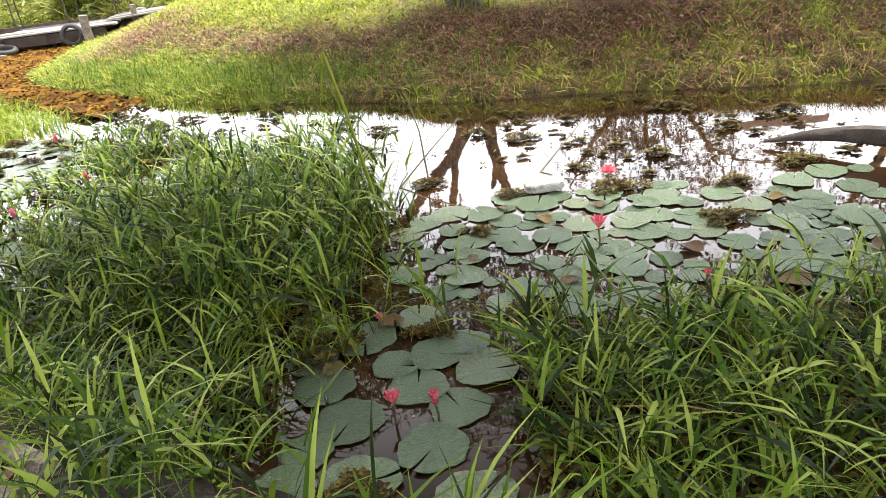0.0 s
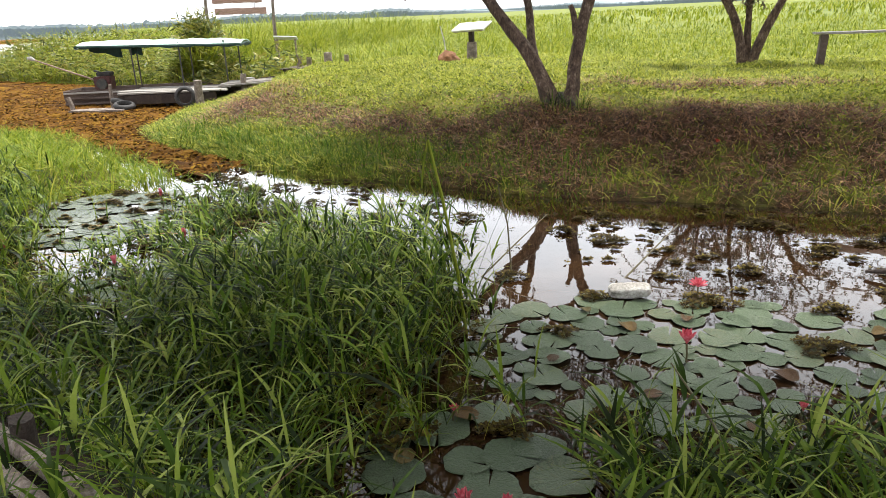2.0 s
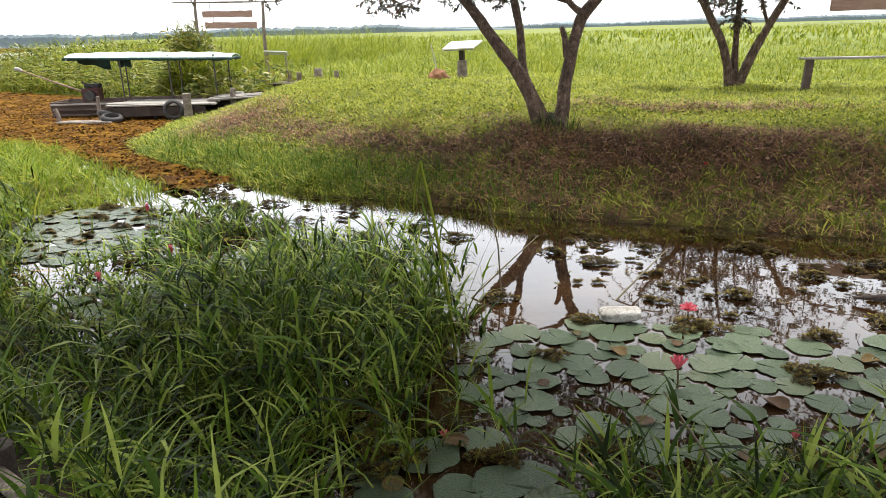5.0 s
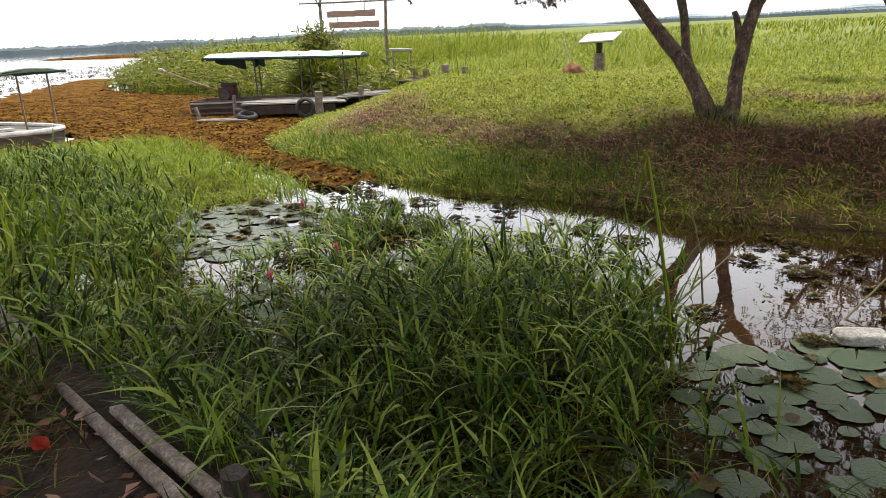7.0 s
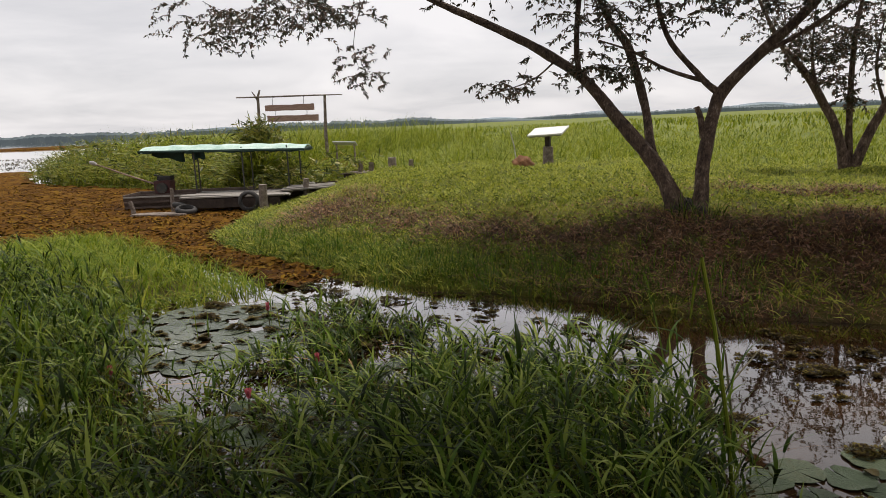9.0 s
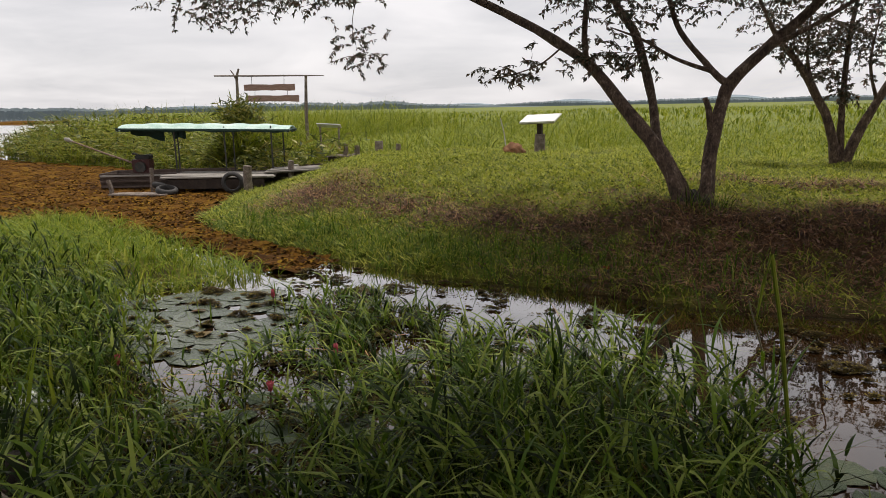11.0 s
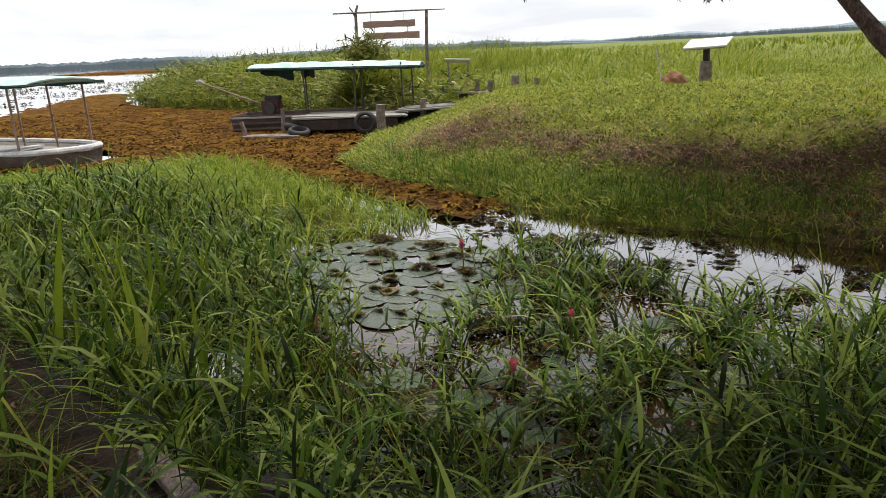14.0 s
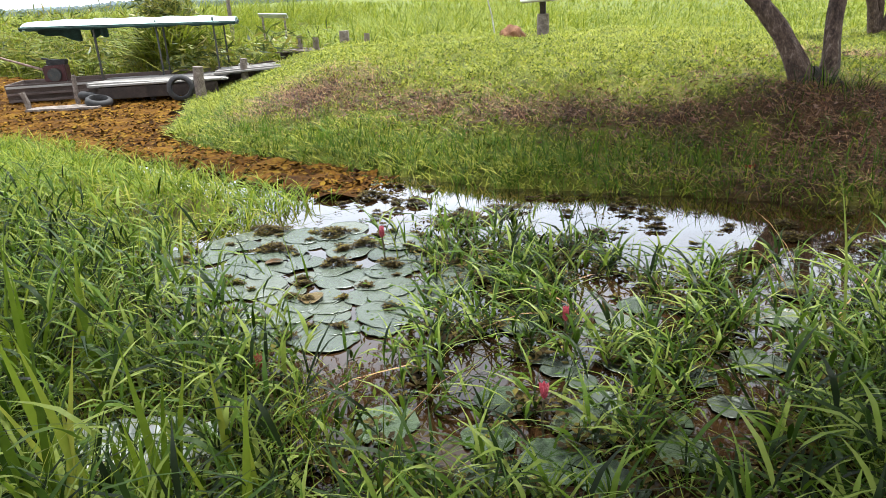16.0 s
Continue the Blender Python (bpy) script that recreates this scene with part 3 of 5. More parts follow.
tagged(low_herbs, "low small-leaved green herbs at the water's edge", "marsh herbs", kind="stuff")

x, y = scatter(80000, -24, -4.6, 4.5, 13.5, lambda a, b: step(-0.25, 0.15, inside(a, b, MOUND)) * (0.8 + 0.4 * wave(a, b, 0.7, 8)))
n = len(x)
h = rng.uniform(0.2, 0.5, n) * (1 + 0.3 * wave(x, y, 0.9, 9)) * (0.7 + 0.3 * step(0, 1.5, inside(x, y, MOUND)))
mound_grass = blades("mound_grass", rise(x, y), h, rng.uniform(0.007, 0.017, n), rng.uniform(0.2, 1.2, n), rng.uniform(0.1, 0.9, n), M_MOUND, 4)
tagged(mound_grass, "thick light green grass on the low mound beside the channel", "grass", kind="stuff")


def turf(x, y):
    d = inside(x, y, FAR_LAND)
    return np.where((d > 0) & (y + 0.12 * x < 19.2), (1 - 0.93 * dry_and_shade(x, y)) * np.clip(1.1 - 0.035 * (y - 8), 0.35, 1), 0)


x, y = scatter(170000, -12, 9, 7.6, 19.5, turf)
n = len(x)
d = inside(x, y, FAR_LAND)
h = rng.uniform(0.03, 0.09, n) * (1 + 0.5 * wave(x, y, 1.0, 3)) + 0.07 * step(1.7, 0.4, d) * rng.uniform(0.3, 1.3, n)
turf_ob = blades("lawn_grass", rise(x, y), h, rng.uniform(0.008, 0.02, n), rng.uniform(0.0, 0.8, n), rng.uniform(0.2, 1.5, n), M_TURF, 2)
tagged(turf_ob, "short trodden green lawn grass covering the far bank", "grass", kind="stuff")

x, y = scatter(150000, -12, 9, 7.8, 19.3, lambda a, b: turf(a, b) * step(-0.35, 0.3, wave(a, b, 0.35, 31)) * 0.9 * step(6.2, 3.6, inside(a, b, FAR_LAND)))
n = len(x)
herbs = new("lawn_herbs", leaf_mesh("lawn_herbs", rise(x, y) + np.stack([x * 0, x * 0, rng.uniform(0.015, 0.06, n)], -1), np.stack([rng.normal(0, 1, n), rng.normal(0, 1, n), rng.normal(0.25, 0.3, n)], -1), rng.uniform(0.025, 0.075, n), rng.uniform(0.012, 0.036, n), M_TURF))
tagged(herbs, "small broad-leaved lawn herbs among the short grass", "lawn herbs", kind="stuff")

x, y = scatter(26000, -10, 8, 7.4, 12.5, lambda a, b: (0.25 * step(-0.45, -0.1, inside(a, b, FAR_LAND)) + 0.75 * step(-0.1, 0.15, inside(a, b, FAR_LAND))) * step(1.3, 0.4, inside(a, b, FAR_LAND)) * (1 - 0.88 * step(-0.9, 0.5, a)))
n = len(x)
d = inside(x, y, FAR_LAND)
h = rng.uniform(0.08, 0.24, n) * (0.75 + 0.7 * step(0.1, 0.6, d)) * np.where(rng.uniform(0, 1, n) < 0.06, 1.8, 1)
shore = blades("shore_grass", rise(x, y), h, rng.uniform(0.006, 0.013, n), rng.uniform(0.05, 0.7, n), rng.uniform(0.05, 0.4, n), M_SHORE, 3)
tagged(shore, "fresh green grass fringe along the far waterline", "grass", kind="stuff")

x, y = scatter(140000, -10, 8, 7.6, 14.5, lambda a, b: np.where(inside(a, b, FAR_LAND) > 0, step(2.6, 0.6, inside(a, b, FAR_LAND)) * step(0.05, 0.5, wave(a, b, 0.5, 21)) * (0.75 - 0.38 * step(-2.0, 0.6, a)) * (1 - 0.8 * dry_and_shade(a, b) * step(-2.0, -3.0, a)), 0))
n = len(x)
tufts = blades("slope_tufts", rise(x, y), rng.uniform(0.06, 0.22, n), np.where(x > -2.5, 0.55, 0.8) * rng.uniform(0.007, 0.015, n), rng.uniform(0.1, 1.1, n), rng.uniform(0.1, 1.0, n), M_SHORE, 3)
tagged(tufts, "uneven green grass tufts on the far slope", "grass", kind="stuff")

x, y = scatter(620, -1.3, 0.0, 9.7, 11.1, lambda a, b: ell(a, b, -0.6, 10.36, 0.4, 0.26))
n = len(x)
foot_grass = blades("trunk_grass", rise(x, y), rng.uniform(0.12, 0.42, n), rng.uniform(0.006, 0.014, n), rng.uniform(0.1, 0.7, n), rng.uniform(0.05, 0.5, n), M_GRASS, 3)
tagged(foot_grass, "dark grass tuft between the forked trunks", "grass", kind="stuff")

x, y = scatter(170000, -10, 8, 7.8, 15.5, lambda a, b: np.where(inside(a, b, FAR_LAND) > 0, dry_and_shade(a, b), 0))
n = len(x)
straw = blades("dry_straw", rise(x, y) + (0, 0, 0.01), rng.uniform(0.05, 0.2, n), rng.uniform(0.003, 0.008, n), rng.uniform(0.2, 1.2, n), rng.uniform(0.3, 2.0, n), M_STRAW, 2)
tagged(straw, "brown dead grass and straw on the worn slope", "dry grass", kind="stuff")


def reedbed(x, y):
    d = inside(x, y, FAR_LAND)
    back = step(18.9, 19.5, y + 0.12 * x)
    side = step(-11.6, -13.0, x) * step(0.2, 1.2, d)
    return np.where(d > 0.1, np.maximum(back, side) * np.clip(1.25 - 0.02 * y, 0.15, 1) * (0.75 + 0.35 * wave(x, y, 3.0, 2)), 0)


x, y = scatter(210000, -46, 26, 18, 58, reedbed)
n = len(x)
h = rng.uniform(0.55, 1.15, n) * (1 + 0.3 * wave(x, y, 2.6, 11)) * (1 - 0.62 * step(-4.5, 0.5, x)) + 1.5 * step(-12, -17, x) * step(0.2, 2.6, inside(x, y, FAR_LAND)) * step(-75, -40, x) * (0.85 + 0.25 * wave(x, y, 4.0, 61))
reeds = blades("reeds", rise(x, y), h, rng.uniform(0.015, 0.035, n) * (0.7 + y / 50), rng.uniform(0.05, 1.2, n), rng.uniform(0.02, 0.75, n), M_REED, 3)
tagged(reeds, "dense yellow-green reeds and marsh grass behind the bank", "reeds", kind="stuff")


# ---- far country ----
def ridge(name, y0, x0, x1, low, high, mat, label, seed, n=420, jag=0.16):
    """A long bank of far trees with an uneven top, some depth and a sloping back."""
    xs = np.linspace(x0, x1, n)
    r = np.random.default_rng(seed)
    top = low + (high - low) * np.clip(0.5 + 0.5 * wave(xs, xs * 0, (x1 - x0) / 9, seed) + r.normal(0, jag, n), 0.05, 1.4)
    top = top * np.clip(np.minimum(np.arange(n), n - 1 - np.arange(n)) / (0.12 * n), 0.05, 1)
    yy = y0 + 0.02 * (x1 - x0) * wave(xs, xs * 0, (x1 - x0) / 3, seed + 1)
    v = np.concatenate([np.stack([xs, yy, xs * 0 - 1], -1), np.stack([xs, yy + 3, top * 0.7], -1), np.stack([xs, yy + 12, top], -1), np.stack([xs, yy + 60, xs * 0 - 1], -1)])
    i = np.arange(n - 1)
    f = np.concatenate([np.stack([i + k * n, i + 1 + k * n, i + 1 + (k + 1) * n, i + (k + 1) * n], -1) for k in range(3)])
    return tagged(new(name, raw_mesh(name, v, f, mat, False)), label, "woods", kind="stuff")


ridge("far_woods", 1100, -2200, -100, 8, 15, M_HAZED_WOODS, "dark tree line on the far shore of the lake, haze mixed into its colour", 3, 1500, 0.2)
ridge("far_woods", 1500, -420, 1500, 7, 12, M_HAZED_WOODS, "dark tree line at the end of the meadow, haze mixed into its colour", 5, 1500, 0.2)
ridge("far_hill", 2600, -2600, 2900, 4, 26, M_HAZED_HILL, "hills on the horizon, coloured pale blue for distance haze", 9, 300, 0.01)

strip = raw_mesh("far_water", [(52, 250, 1.32), (150, 235, 1.32), (150, 275, 1.32), (60, 272, 1.32)], [(0, 1, 2, 3)], M_WATER)
tagged(new("water", strip), "thin strip of far water in the meadow", "water", kind="structure")

x, y = scatter(46000, -120, 110, 50, 190, lambda a, b: np.where(inside(a, b, FAR_LAND) > 2, step(-0.4, 0.5, wave(a, b, 11, 4)) * np.clip(1.5 - b / 140, 0.1, 1), 0))
n = len(x)
far_tufts = blades("meadow_tufts", rise(x, y), rng.uniform(0.3, 0.8, n), rng.uniform(0.08, 0.2, n), rng.uniform(0.1, 0.6, n), rng.uniform(0.05, 0.4, n), M_REED, 2)
tagged(far_tufts, "tufts of tall grass over the far meadow", "grass", kind="stuff")

# low weed islet in the lake
isle = bmesh.new()
bmesh.ops.create_icosphere(isle, subdivisions=4, radius=1)
for v in isle.verts:
    v.co = Vector((v.co.x * 26, v.co.y * 7, max(-0.1, v.co.z * 0.5 + 0.25 * noise.noise(Vector((v.co.x * 4, v.co.y * 3, 0))))))
isle_ob = part("weed_islet", isle, M_MAT)
isle_ob.matrix_basis = pose(-150, 150, 0, 0, 0, 10)
tagged(isle_ob, "low brown weed islet floating on the lake", "islet", kind="stuff")

# ---- brown float weed in the channel ----
CHANNEL = np.array([(-5.3, 9.55), (-6.2, 10.4), (-7.4, 11.2), (-9.2, 12.6), (-10.4, 15.2), (-11.6, 18.6), (-15.2, 21.6), (-21, 24.7), (-27, 27.0), (-31, 29.2), (-44, 42.5), (-48, 44), (-37, 29.5), (-31, 21.5), (-29, 15), (-29, 11), (-14, 11), (-12, 12.6), (-8.7, 10.8), (-7.0, 9.6), (-6.1, 9.1), (-5.6, 8.95)], float)
cx, cy = np.arange(-44, -4.2, 0.16), np.arange(8.2, 40, 0.16)
CX, CY = np.meshgrid(cx, cy)
cd = inside(CX, CY, CHANNEL) + 0.55 * wave(CX, CY, 1.6, 2) * step(-9, -20, CX) + 0.18 * wave(CX, CY, 0.8, 5)
cd = np.where(ell(CX, CY, -18.05, 12.55, 3.1, 1.25, 0.05) > 0.5, -1, cd)
CZ = 0.012 + 0.03 * np.clip(wave(CX, CY, 0.55, 6) + wave(CX, CY, 0.9, 7), -0.5, 2) + rng.uniform(0, 0.02, CX.shape)
ci = np.arange(CX.size).reshape(CX.shape)
cq = np.stack([ci[:-1, :-1], ci[:-1, 1:], ci[1:, 1:], ci[1:, :-1]], -1).reshape(-1, 4)
ok = (cd > -0.05).ravel()
cq = cq[ok[cq].all(1)]
mat_me = raw_mesh("float_weed_mat", np.stack([CX, CY, CZ], -1).reshape(-1, 3), cq, M_MAT)
tagged(new("float_weed_mat", mat_me), "orange-brown carpet of floating weed filling the channel", "water weed", kind="stuff")


def rosettes(name, x, y, z, size, mat, label, leaves=5):
    """Floating rosettes of small spoon-shaped leaves, one mesh."""
    n = len(x)
    a = rng.uniform(0, 6.28, n)[:, None] + np.arange(leaves)[None, :] * 6.28 / leaves + rng.normal(0, 0.2, (n, leaves))
    s = size[:, None] * rng.uniform(0.7, 1.2, (n, leaves))
    tilt = rng.uniform(0.1, 0.75, (n, leaves))
    def at(u, w, lift):
        return np.stack([x[:, None] + np.cos(a) * s * u - np.sin(a) * s * w, y[:, None] + np.sin(a) * s * u + np.cos(a) * s * w, z[:, None] + tilt * s * lift], -1)
    v = np.stack([at(0.05, 0, 0), at(0.65, -0.33, 0.6), at(1.0, 0, 0.8), at(0.65, 0.33, 0.6)], 2).reshape(-1, 3)
    f = np.arange(n * leaves * 4).reshape(-1, 4)
    return tagged(new(name, raw_mesh(name, v, f, mat)), label, "water weed", kind="stuff")


x, y = scatter(64000, -30, -4.4, 8.3, 27, lambda a, b: step(-0.1, 0.15, inside(a, b, CHANNEL)) * (1 - ell(a, b, -18.05, 12.55, 3.2, 1.35, 0.05)) * np.clip(1.4 - 0.05 * b, 0.2, 1))
rosettes("float_weed", x, y, np.full(len(x), 0.02), rng.uniform(0.04, 0.1, len(x)), M_FLOAT, "rust-brown floating rosettes of weed on the channel", 4)

# dark clumps of weed on the open water
SPOTS = [(-4.5, 8.25, .42), (-4.1, 8.5, .3), (-3.34, 7.75, .2), (-2.36, 7.2, .22), (-1.89, 7.6, .2), (-1.36, 7.32, .26), (-1.34, 6.61, .2), (-1.85, 7.9, .16), (-0.29, 6.95, .2), (0.14, 6.7, .28), (0.1, 7.5, .2),
         (0.9, 5.28, .34), (1.55, 4.62, .3), (1.75, 5.25, .24), (1.3, 6.0, .2), (2.3, 5.6, .3), (2.0, 6.6, .22), (0.6, 7.2, .18), (1.6, 7.4, .25), (2.6, 7.0, .3), (-0.6, 5.6, .22), (0.1, 5.25, .2), (-5.5, 9.1, .35), (-5.0, 8.8, .3),
         (-5.6, 7.9, .3), (-5.25, 7.6, .24), (-6.0, 7.5, .28), (-5.4, 7.15, .2), (-6.2, 8.0, .3), (-4.95, 7.1, .12), (-2.9, 8.3, .18), (-6.3, 9.3, .4), (-0.1, 4.6, .18), (0.25, 3.55, .2), (1.4, 3.6, .35), (0.8, 3.2, .25), (-0.4, 2.2, .2), (-0.25, 3.35, .22)]
SPOTS = [(sx, sy, 0.62 * sr) for sx, sy, sr in SPOTS]
specks = random.Random(33)
while len(SPOTS) < 240:
    sx, sy = specks.uniform(-7.0, 4.0), specks.uniform(4.6, 9.6)
    off = float(inside(np.array([sx]), np.array([sy]), FAR_LAND)[0])
    if (-2.6 < off < -0.05 and specks.random() < 0.5 + 0.5 * math.sin(3 * sx + 2 * sy)) or math.hypot((sx + 5.6) / 1.3, (sy - 7.0) / 1.1) < 1:
        SPOTS.append((sx, sy, specks.uniform(0.02, 0.07)))
wx, wy, wz, ws = [], [], [], []
for sx, sy, sr in SPOTS:
    k = int(2400 * sr ** 1.4)
    q, a = np.sqrt(rng.uniform(0, 1, k)), rng.uniform(0, 6.28, k)
    r = sr * q * (0.75 + 0.35 * np.sin(3 * a + sx * 9))
    wx.append(sx + 1.2 * r * np.cos(a)), wy.append(sy + 0.75 * r * np.sin(a)), ws.append(rng.uniform(0.014, 0.034, k)), wz.append(0.006 + min(0.06, 0.5 * sr) * (1 - q ** 2) * rng.uniform(0.3, 1, k))
ex, ey = scatter(16000, -6, 4.2, 5.6, 9.2, lambda a, b: 0.5 * step(-2.9, -0.2, inside(a, b, FAR_LAND)) * step(0.3, 0.75, wave(a, b, 0.5, 12)) * (inside(a, b, FAR_LAND) < 0))
# extra dark rosettes under the grass, added to stand for shade in its gaps
fx, fy = scatter(85000, -9, 4.2, 1.8, 8.2, lambda a, b: 0.75 * step(0.15, 0.6, marsh(a, b)) * step(0.9, 1.2, near_side(a, b)) * (inside(a, b, MOUND) < 0))
wx, wy = np.concatenate(wx + [ex, fx]), np.concatenate(wy + [ey, fy])
wz = np.concatenate(wz + [np.full(len(ex), 0.006), rng.uniform(0.005, 0.05, len(fx))])
ws = np.concatenate(ws + [rng.uniform(0.014, 0.034, len(ex)), rng.uniform(0.025, 0.06, len(fx))])
rosettes("pond_weed_and_gap_shade", wx, wy, wz, ws, M_WEED, "dark olive clumps of weed on the pond, with a layer added to darken grass gaps", 4)
lx, ly = scatter(8000, -75, -27, 14, 70, lambda a, b: step(0.5, -3, inside(a, b, CHANNEL)) * (inside(a, b, FAR_LAND) < -1) * step(-0.1, 0.6, wave(a, b, 5, 3)))
rosettes("lake_weed", lx, ly, np.full(len(lx), 0.01), rng.uniform(0.08, 0.22, len(lx)), M_WEED, "flecks of dark weed floating on the lake", 4)


# ---- lily pads and lotus flowers ----
def pad_mesh(name, mat, seed, curl):
    """A notched, slightly dished round leaf with a thin rim and radial folds."""
    bm = bmesh.new()
    r = random.Random(seed)
    n, rings = 40, (0.0, 0.3, 0.62, 0.9, 1.0)
    rows = []
    for q in rings:
        row = []
        for k in range(n + 1):
            a = 0.06 + (2 * math.pi - 0.12) * k / n
            edge = q * (1 + 0.05 * math.sin(3 * a + seed) + 0.03 * math.sin(7 * a + 2 * seed) + 0.028 * r.uniform(-1, 1) * (q > 0.8))
            z = 0.012 * abs(math.sin(a * 6)) * q + curl * max(0, q - 0.6) ** 2 * (1 + math.sin(2 * a + seed)) + 0.004
            row.append(bm.verts.new((edge * math.cos(a), edge * math.sin(a), z)))
        rows.append(row)
    for a, b in zip(rows, rows[1:]):
        for k in range(n):
            bm.faces.new((a[k], a[k + 1], b[k + 1], b[k]))
    bmesh.ops.remove_doubles(bm, verts=bm.verts, dist=1e-5)
    ext = bmesh.ops.extrude_face_region(bm, geom=bm.faces[:])
    bmesh.ops.translate(bm, vec=(0, 0, -0.005), verts=[g for g in ext["geom"] if isinstance(g, bmesh.types.BMVert)])
    bmesh.ops.recalc_face_normals(bm, faces=bm.faces)
    me = bpy.data.meshes.new(name)
    bm.to_mesh(me)
    bm.free()
    me.materials.append(mat)
    for p in me.polygons:
        p.use_smooth = True
    return me


PADS = [pad_mesh("lily_pad", M_PAD, s, c) for s, c in ((1, 0.1), (2, 0.3), (3, 0.2), (4, 0.55))]
PALES = [pad_mesh("lily_pad", M_PALE, s, c) for s, c in ((5, 0.1), (6, 0.2))]


DYING = [pad_mesh("lily_pad", M_DYING, s, c) for s, c in ((11, 0.5), (12, 0.9))]


def put_pad(x, y, r, pale=False, level=0, lift=0.0):
    meshes = PALES if pale else PADS
    k = rng.choice(len(meshes), p=None if pale else (0.4, 0.28, 0.27, 0.05))
    ob = new("lily_pad", meshes[k])
    ob.matrix_basis = pose(x, y, 0.004 + 0.002 * level + lift, rng.normal(0, 0.4), rng.normal(0, 0.4), rng.uniform(0, 360)) @ Matrix.Diagonal((r, r, r, 1))
    tagged(ob, "pale grey-green lily pad lying flat on the water" if pale else "round green lily pad floating on the pond", "lily pad", "lily pads")


def fill_pads(count, cx, cy, rx, ry, r0, r1, space, pale=False, keep=None):
    done = []
    for _ in range(6000):
        if len(done) >= count:
            break
        a, q = rng.uniform(0, 6.28), math.sqrt(rng.uniform(0, 1))
        x, y, r = cx + rx * q * math.cos(a), cy + ry * q * math.sin(a), rng.uniform(r0, r1)
        if keep and not keep(x, y):
            continue
        if all(math.hypot(x - u, y - v) > space * (r + w) for u, v, w in done):
            done.append((x, y, r))
            put_pad(x, y, r, pale, len(done) % 4)


for px, py, pr in ((-0.54, 2.62, .16), (-0.73, 2.87, .155), (-0.26, 2.87, .15), (-0.04, 2.72, .145), (-0.13, 2.44, .155), (-0.40, 2.24, .165), (0.08, 2.16, .16), (-0.68, 2.42, .12), (-0.62, 3.3, .17), (-0.2, 3.14, .15),
                   (0.07, 3.0, .155), (-0.07, 3.22, .14), (-0.85, 3.1, .14), (-0.72, 2.18, .15), (-0.95, 3.45, .15), (0.42, 2.05, .15), (-0.35, 3.5, .13), (-0.3, 1.98, .12), (-0.4, 3.05, .12)):
    put_pad(px, py, pr, level=rng.integers(0, 4))
fill_pads(120, 0.85, 4.4, 1.55, 1.0, 0.05, 0.155, 0.7)
fill_pads(34, 2.6, 4.4, 0.9, 1.0, 0.07, 0.165, 0.75)
fill_pads(70, -5.65, 6.9, 1.3, 1.15, 0.12, 0.24, 0.55, True)
for px, py, pr in ((0.35, 4.75, .09), (0.5, 3.85, .08), (1.25, 4.2, .1), (1.7, 3.75, .13), (0.05, 5.0, .06), (-0.1, 4.2, .06), (1.95, 4.9, .09), (1.0, 3.6, .08), (-0.72, 3.02, .09), (-0.5, 3.45, .1), (2.3, 4.1, .1), (0.75, 4.95, .07), (-5.4, 6.5, .12), (-5.9, 7.2, .1), (-3.0, 5.6, .08)):
    dying = new("lily_pad", DYING[int(px * 100) % 2])
    dying.matrix_basis = pose(px, py, 0.016, rng.normal(0, 3), rng.normal(0, 3), rng.uniform(0, 360)) @ Matrix.Diagonal((0.75 * pr, 0.62 * pr, pr, 1))
    tagged(dying, "small dying yellow-brown lily pad among the green ones", "lily pad", "lily pads")
fill_pads(10, -3.95, 4.9, 0.8, 0.35, 0.1, 0.17, 0.85)
fill_pads(26, -2.9, 5.9, 1.2, 0.9, 0.08, 0.16, 0.8, True)


def lotus(x, y, z, size, open_, lean=0.0):
    thing = empty("water_lily", x, y, 0.0, rng.uniform(0, 360))
    part("stalk", tube_bm([(0, 0, -0.1), (0.01, 0, z * 0.5), (lean * 0.05, 0, z)], [0.006, 0.006, 0.007], 6), M_STEM, thing, "thin brown stalk")
    for ring, (count, tilt, length) in enumerate(((6, open_, 1.0), (6, open_ * 0.62, 0.95), (5, open_ * 0.3, 0.85))):
        for k in range(count):
            bm = bmesh.new()
            prof = ((0.0, 0.02, 0), (0.28, 0.15, 0.02), (0.6, 0.19, 0.0), (0.85, 0.1, 0.05), (1.0, 0.005, 0.1))
            rows = [[bm.verts.new((size * length * u, size * w * s, size * (0.12 * abs(s) * (w > 0.05) + c))) for s in (-1, 0, 1)] for u, w, c in prof]
            for a, b in zip(rows, rows[1:]):
                for q in range(2):
                    bm.faces.new((a[q], a[q + 1], b[q + 1], b[q]))
            bm.transform(pose(lean * 0.05, 0, z, 0, 0, 360 * k / count + 30 * ring) @ pose(0, 0, 0, 0, -(90 - tilt), 0))
            part("petal", bm, M_PETAL, thing)
    return tagged(thing, "pink water lily flower, half open, above the pads", "flower", "water lilies")


for fx, fy, fz, fs, fo in ((-0.32, 2.62, .1, .075, 40), (-0.13, 2.62, .09, .085, 22), (0.7, 4.3, .13, .1, 38), (0.85, 5.35, .1, .085, 70), (-5.03, 7.2, .2, .1, 16), (-3.9, 4.95, .2, .085, 24), (-5.3, 5.2, .2, .09, 20), (-3.75, 5.75, .2, .09, 18), (1.25, 3.75, .05, .06, 30), (-0.55, 3.4, .06, .05, 40)):
    lotus(fx, fy, fz, fs, fo)

